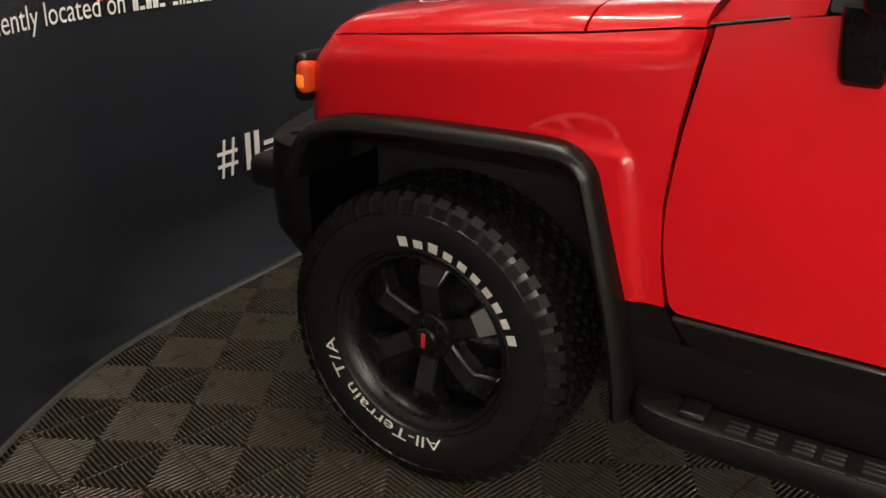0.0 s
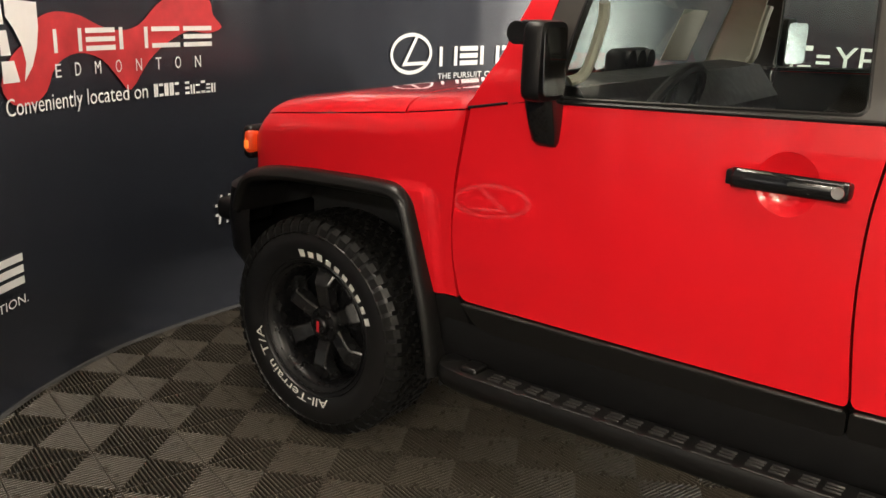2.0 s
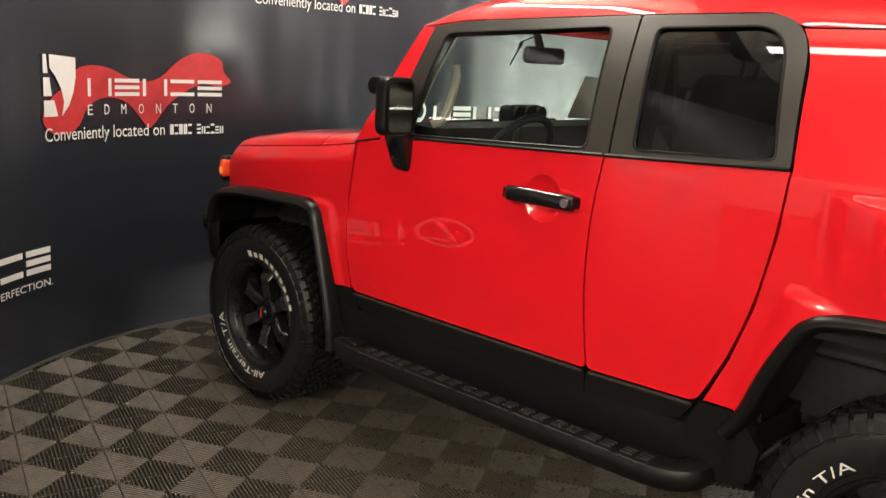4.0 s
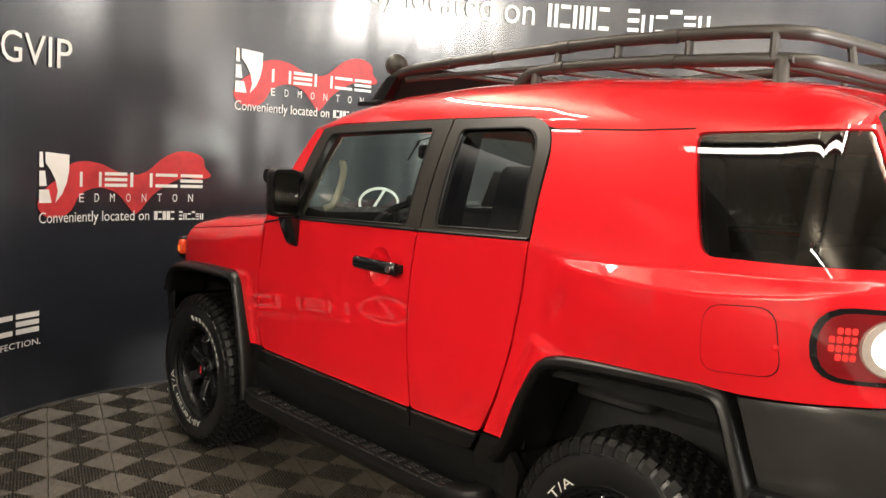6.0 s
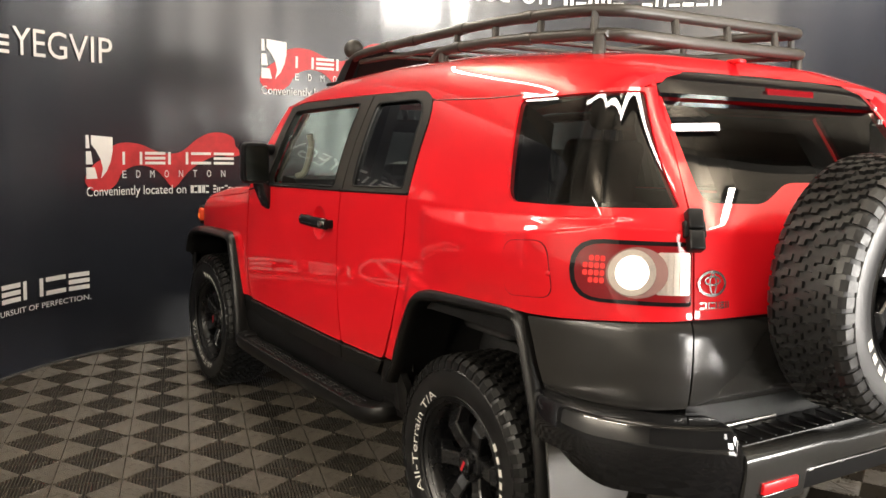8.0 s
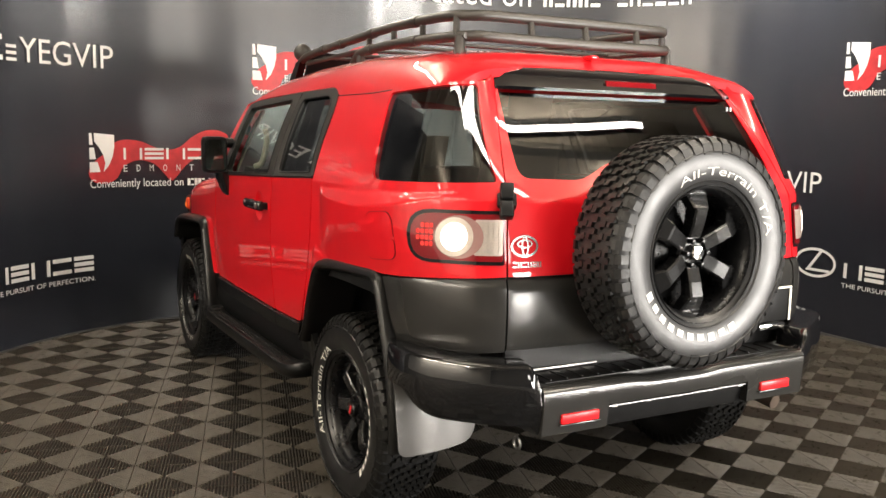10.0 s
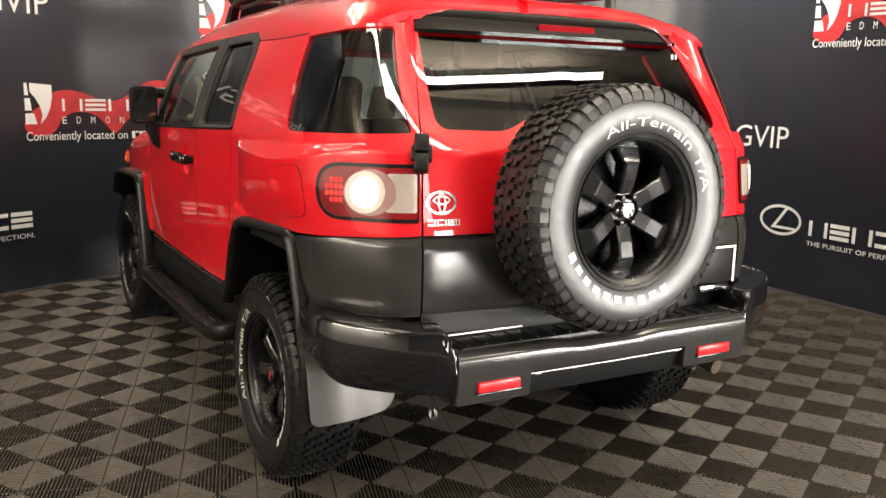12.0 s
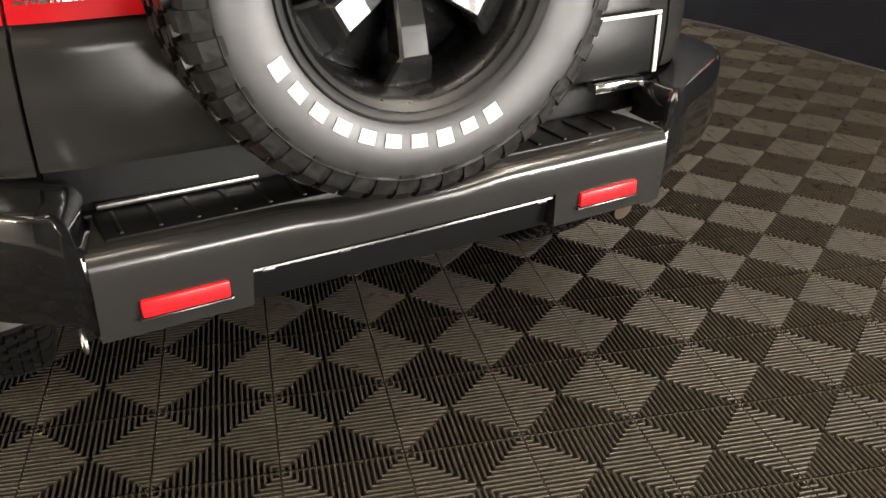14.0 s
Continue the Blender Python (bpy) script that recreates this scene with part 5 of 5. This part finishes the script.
for i, q in enumerate(plan):
    d = plan[min(i + 1, len(plan) - 1)] - plan[max(i - 1, 0)]
    d = d / np.linalg.norm(d)
    n = np.array((-d[1], d[0]))
    rows.append([(q[0] - n[0] * a, q[1] - n[1] * a, z) for a, z in ((0.22, 0.84), (0.03, 0.84), (0.0, 0.82), (-0.01, 0.70), (0.0, 0.58), (0.05, 0.50), (0.2, 0.48))])
both("front_bumper", loft(rows), BLACK, car, "black front bumper corner")
horn = box(-0.61, -0.46, -0.80, -0.62, 0.66, 0.75, 0.03, 3)
both("bumper_guard", horn, BLACK, car)

# ---- roof rack ----
RACK_MID = 0.04


def rack_side(sgn, y):
    return y if sgn == 1 else 2 * RACK_MID - y


rack = part("rack_deflector", loft([[(0.93, y, 1.78), (1.035, y, 1.952), (1.06, y, 1.957), (0.98, y, 1.78)] for y in np.linspace(-0.44, 0.57, 9)], True, True), CABIN, car, "black wind deflector at the front of the rack")
top_path = catmull([(0.90, -0.485, 1.80), (0.98, -0.485, 1.87), (1.10, -0.485, 1.92), (1.30, -0.485, 1.94), (1.70, -0.485, 1.962), (2.20, -0.488, 1.985), (2.60, -0.49, 1.988), (2.80, -0.485, 1.984), (2.885, -0.45, 1.98), (2.92, -0.36, 1.98), (2.925, RACK_MID, 1.98)], 5)
top_path = top_path + [np.array((p[0], 2 * RACK_MID - p[1], p[2])) for p in top_path[-2::-1]]
low_path = catmull([(1.80, -0.49, 1.835), (1.84, -0.49, 1.87), (1.93, -0.49, 1.90), (2.28, -0.49, 1.912), (2.70, -0.49, 1.905), (2.82, -0.485, 1.902), (2.905, -0.45, 1.90), (2.94, -0.36, 1.897), (2.945, RACK_MID, 1.893)], 5)
low_path = low_path + [np.array((p[0], 2 * RACK_MID - p[1], p[2])) for p in low_path[-2::-1]]
frame_ob = part("rack_top_rail", tube(top_path, 0.021, 10), RACK, car, "black tubular roof rack rail")
part("rack_low_rail", tube(low_path, 0.021, 10), RACK, car, "black tubular roof rack rail")
for sgn in (1, -1):
    for x in (2.0, 2.27, 2.55, 2.84):
        z = float(np.interp(x, [2.0, 2.6, 2.85], [1.905, 1.908, 1.902]))
        part("rack_post", tube([(x, rack_side(sgn, -0.49), z), (x, rack_side(sgn, -0.488), z + 0.075)], 0.014, 8), RACK, frame_ob)
    for x, h in ((2.87, 1.90), (1.90, 1.89)):
        fb = loft([[(x + 0.03 * k * math.cos(a), rack_side(sgn, -0.49) + 0.03 * k * math.sin(a), z) for a in np.linspace(0, 2 * math.pi, 13)[:-1]] for k, z in ((1.6, 1.79), (1.35, 1.815), (0.8, 1.835), (0.66, h))], True, True)
        part("rack_foot", fb, RACK, frame_ob)
    part("deflector_end", loft([[(0.86 + a, rack_side(sgn, -0.485 + b), z) for a, b in ((-0.06, -0.03), (0.06, -0.03), (0.06, 0.03), (-0.06, 0.03))] if z < 1.80 else [(0.95 + (z - 1.8) * 0.9 + a * 0.6, rack_side(sgn, -0.485 + b * 0.7), z) for a, b in ((-0.06, -0.03), (0.06, -0.03), (0.06, 0.03), (-0.06, 0.03))] for z in (1.775, 1.79, 1.80, 1.86, 1.90)], True, True), BLACK, frame_ob)
    lampb = bmesh.new()
    bmesh.ops.create_uvsphere(lampb, u_segments=18, v_segments=12, radius=0.05)
    part("rack_knob", lampb, RACK, frame_ob, at=pose(1.02, rack_side(sgn, -0.47), 1.955))
for x in (1.36, 1.60, 1.98, 2.42):
    for path, sgn in ((top_path, 1), (low_path, 1)):
        q = min((p for p in path if p[1] < 0), key=lambda p: abs(p[0] - x))
        r = path[[i for i in range(len(path)) if path[i] is q][0] + 1]
        if q[0] > 1.85 or path is top_path:
            part("rack_clamp", tube([Vector(q), Vector(q) + (Vector(r) - Vector(q)).normalized() * 0.055], 0.0245, 10), RACK, frame_ob)
for y in (-0.2, 0.07, 0.34):
    part("rack_post", tube([(2.944, y, 1.895), (2.926, y, 1.98)], 0.014, 8), RACK, frame_ob)
for x in np.linspace(1.35, 2.75, 6):
    part("rack_slat", box(x - 0.02, x + 0.02, -0.47, 0.55, 1.900, 1.914, 0.004), RACK, frame_ob)
for sgn in (1, -1):
    part("rack_long_bar", tube([(1.1, rack_side(sgn, -0.47), 1.89), (1.8, rack_side(sgn, -0.48), 1.908), (2.9, rack_side(sgn, -0.48), 1.90)], 0.012, 8), RACK, frame_ob)

# ---- cabin ----
def seat(x, y, mat_):
    b = new("front_seat")
    b.parent = car
    b.matrix_basis = pose(x, y, 0.60)
    part("cushion", box(-0.25, 0.25, -0.24, 0.24, 0.18, 0.38, 0.06, 3), mat_, b)
    back = box(-0.06, 0.06, -0.24, 0.24, 0.0, 0.62, 0.05, 3)
    part("backrest", back, mat_, b, at=pose(0.24, 0, 0.34, 0, 14, 0))
    part("headrest", box(-0.05, 0.05, -0.13, 0.13, 0.0, 0.19, 0.045, 3), mat_, b, at=pose(0.41, 0, 0.99, 0, 10, 0))
    for s in (-0.05, 0.05):
        part("headrest_stem", tube([(0.40, s, 0.93), (0.41, s, 1.02)], 0.007, 6), STEEL, b)
    return b


for y in (-0.36, 0.49):
    seat(1.50, y, CLOTH)
bench = new("rear_bench")
bench.parent = car
part("cushion", box(2.10, 2.60, -0.62, 0.75, 0.78, 0.96, 0.05, 3), CLOTH, bench)
for y in (-0.30, 0.43):
    part("backrest", box(-0.06, 0.06, -0.29, 0.29, 0, 0.40, 0.05, 3), CLOTH, bench, at=pose(2.58, y, 0.92, 0, 16, 0))
dash = loft([[(0.62, y, 0.70), (0.655, y, 1.22), (0.72, y, 1.298), (0.88, y, 1.288), (0.97, y, 1.17), (0.96, y, 0.9), (0.85, y, 0.70)] for y in np.linspace(-0.72, 0.85, 9)], True, True)
part("dashboard", dash, CABIN, car)
part("gauge_pod", merge(box(0.62, 0.70, -0.07, 0.19, 1.25, 1.362, 0.028, 3), *[tube([(0.69, y, 1.325), (0.712, y, 1.325)], 0.033, 14) for y in (-0.02, 0.06, 0.14)]), CABIN, car)
wheel_pts = [(0.19 * math.cos(a), 0.19 * math.sin(a), 0) for a in np.linspace(0, 2 * math.pi, 33)[:-1]]
sw = new("steering_wheel")
sw.parent = car
sw.matrix_basis = pose(0.99, -0.38, 1.175, 0, -62, 0)
part("steering_rim", tube(wheel_pts, 0.016, 8, True), CABIN, sw)
part("steering_boss", box(-0.06, 0.06, -0.07, 0.07, -0.03, 0.02, 0.02), CABIN, sw)
for a in (0, 120, 240):
    part("steering_spoke", tube([(0, 0, 0), (0.18 * math.cos(radians(a + 90)), 0.18 * math.sin(radians(a + 90)), 0)], 0.012, 6), STEEL, sw)
card = part("beige_card", loft([[(0.592, 0.495, 1.297), (0.625, 0.68, 1.292), (0.629, 0.68, 1.292), (0.596, 0.495, 1.297)], [(0.668, 0.51, 1.50), (0.70, 0.675, 1.495), (0.704, 0.675, 1.495), (0.672, 0.51, 1.50)]], True, True), BEIGE, smooth=False)
tagged(card, "plain beige card leaning inside the windscreen on the dashboard", "card")
part("inside_mirror", merge(box(0.80, 0.84, -0.15, 0.11, 1.545, 1.615, 0.018, 3), tube([(0.80, -0.02, 1.60), (0.77, -0.02, 1.68)], 0.018, 8)), CABIN, car)
part("hanging_tag", merge(tube([(0.78, -0.05, 1.655), (0.775, -0.12, 1.632)], 0.003, 6), tube([(0.775, -0.12, 1.632), (0.772, -0.135, 1.60)], 0.008, 6), tube([(0.772, -0.135, 1.60), (0.765, -0.175, 1.535)], 0.004, 6)), CABIN, car)
for sgn in (1, -1):
    part("grab_handle", tube(catmull([(0.84, side(sgn, -0.70), 1.30), (0.87, side(sgn, -0.665), 1.33), (0.90, side(sgn, -0.645), 1.46), (0.91, side(sgn, -0.66), 1.52)], 5), 0.016, 8), BEIGE, car, "pale plastic grab handle")
    part("pillar_trim", loft([[(1.70, side(sgn, -0.80), 1.30), (1.80, side(sgn, -0.80), 1.30), (1.80, side(sgn, -0.74), 1.30), (1.70, side(sgn, -0.74), 1.30)], [(1.68, side(sgn, -0.665), 1.69), (1.78, side(sgn, -0.665), 1.69), (1.78, side(sgn, -0.62), 1.69), (1.68, side(sgn, -0.62), 1.69)]], True, True), CABIN, car)
    cp = on_side([(2.30, 1.33), (2.91, 1.35), (2.775, 1.67), (2.22, 1.69)])
    tb = sheet(cp, body, step=0.1, depth=0.13, lift=-0.035)
    part("pillar_trim", tb if sgn == 1 else mirrored(tb), CABIN, car)
    ap = on_side([(0.58, 1.20), (0.81, 1.24), (0.90, 1.66), (0.79, 1.67), (0.64, 1.36)])
    tb = sheet(ap, body, step=0.08, depth=0.01, lift=-0.075)
    part("pillar_trim", tb if sgn == 1 else mirrored(tb), BEIGE, car, "pale windscreen pillar trim")
    dt = on_side([(0.65, 0.62), (2.28, 0.62), (2.28, 1.31), (0.75, 1.25)])
    tb = sheet(dt, body, step=0.15, depth=0.01, lift=-0.05)
    part("door_trim", tb if sgn == 1 else mirrored(tb), CABIN, car)
    qt = on_side([(2.30, 0.9), (3.36, 0.9), (3.36, 1.35), (2.30, 1.31)])
    tb = sheet(qt, body, step=0.15, depth=0.01, lift=-0.05)
    part("load_trim", tb if sgn == 1 else mirrored(tb), CABIN, car)
part("headlining", loft([[(x, y, roof_top(x) - 0.045 - 0.05 * (abs(y - CENTRE) / 0.665) ** 3) for y in np.linspace(-0.60, 0.73, 9)] for x in np.linspace(0.90, 3.0, 12)]), BEIGE, car, "pale fabric headlining")


# ---- floor tiles, each one a ribbed square ----
PITCH, TURNED, TU, TV = 0.28675, -16.63, 0.4747, 0.0907


def ribbed_tile():
    """Four triangles of ribs that run square to the tile's edges, inside a thin frame."""
    bm = bmesh.new()
    n, half = 20, PITCH / 2 - 0.0004
    pitch = 2 * half / n

    def bar(x0, x1, y0, y1, turn, z=0.0):
        """One rib along x with a round back, its inner end closed."""
        w, mid = (y1 - y0) / 2, (y0 + y1) / 2
        prof = [(mid - w, -0.015)] + [(mid - w * math.cos(math.pi * k / 4), z - w + w * math.sin(math.pi * k / 4)) for k in range(5)] + [(mid + w, -0.015)]

        def at(x, y, zz):
            for _ in range(turn):
                x, y = -y, x
            return bm.verts.new((x, y, zz))

        a, b = [at(x0, *q) for q in prof], [at(x1, *q) for q in prof]
        for i in range(len(prof) - 1):
            bm.faces.new((a[i], b[i], b[i + 1], a[i + 1])).smooth = True
        bm.faces.new([at(x0, *q) for q in prof])

    for turn in range(4):
        for k in range(n):
            v = -half + (k + 0.5) * pitch
            if half - abs(v) > 0.006:
                bar(abs(v) + 0.001, half - 0.0018, v - pitch * 0.21, v + pitch * 0.21, turn)
        bar(-half, half - 0.0018, -half, -half + 0.0018, turn, -0.0045)
    me = bpy.data.meshes.new("tile")
    bmesh.ops.recalc_face_normals(bm, faces=bm.faces[:])
    bm.to_mesh(me)
    bm.free()
    me.materials.append(TILE)
    return me


tile_mesh = ribbed_tile()
turn = Matrix.Rotation(radians(TURNED), 4, "Z")
spots = []
for i in range(-60, 61):
    for j in range(-60, 61):
        p = turn @ Vector(((i + TU) * PITCH, (j + TV) * PITCH, 0))
        if not (-1.35 < p.x < 6.9 and -4.0 < p.y < 3.9):
            continue
        if p.x < 1.5 and p.y < -0.4 and (Vector((0.85, -0.5)) - p.xy).length > 2.2 and p.x + p.y * -1 < 9 and (p.x + 0.574) * 0.695 + (p.y + 1.975) * 0.719 < -0.16:
            continue
        if p.x < 1.3 and p.y > 1.22 and (Vector((1.3, 1.22)) - p.xy).length > 2.66:
            continue
        spots.append(p)
spots.sort(key=lambda p: (p.xy - Vector((2.2, -0.9))).length - (0.8 if p.x > 3 else 0))
for p in spots[:300]:
    shared("tile", tile_mesh, slab, Matrix.Translation(p) @ turn)
tv = np.array([v.co[:] for v in tile_mesh.vertices])
tf = [tuple(f.vertices) for f in tile_mesh.polygons]
allv, allf = [], []
for p in spots[300:]:
    k = len(allv)
    m = np.array((Matrix.Translation(p) @ turn))
    allv += (tv @ m[:3, :3].T + m[:3, 3]).tolist()
    allf += [tuple(i + k for i in f) for f in tf]
far = bpy.data.meshes.new("floor_tiles")
far.from_pydata(allv, [], allf)
far.polygons.foreach_set("use_smooth", [f.use_smooth for f in tile_mesh.polygons] * (len(spots) - 300))
far.materials.append(TILE)
tagged(shared("floor_tiles", far, slab), "ribbed grey plastic floor tiles", kind="stuff")
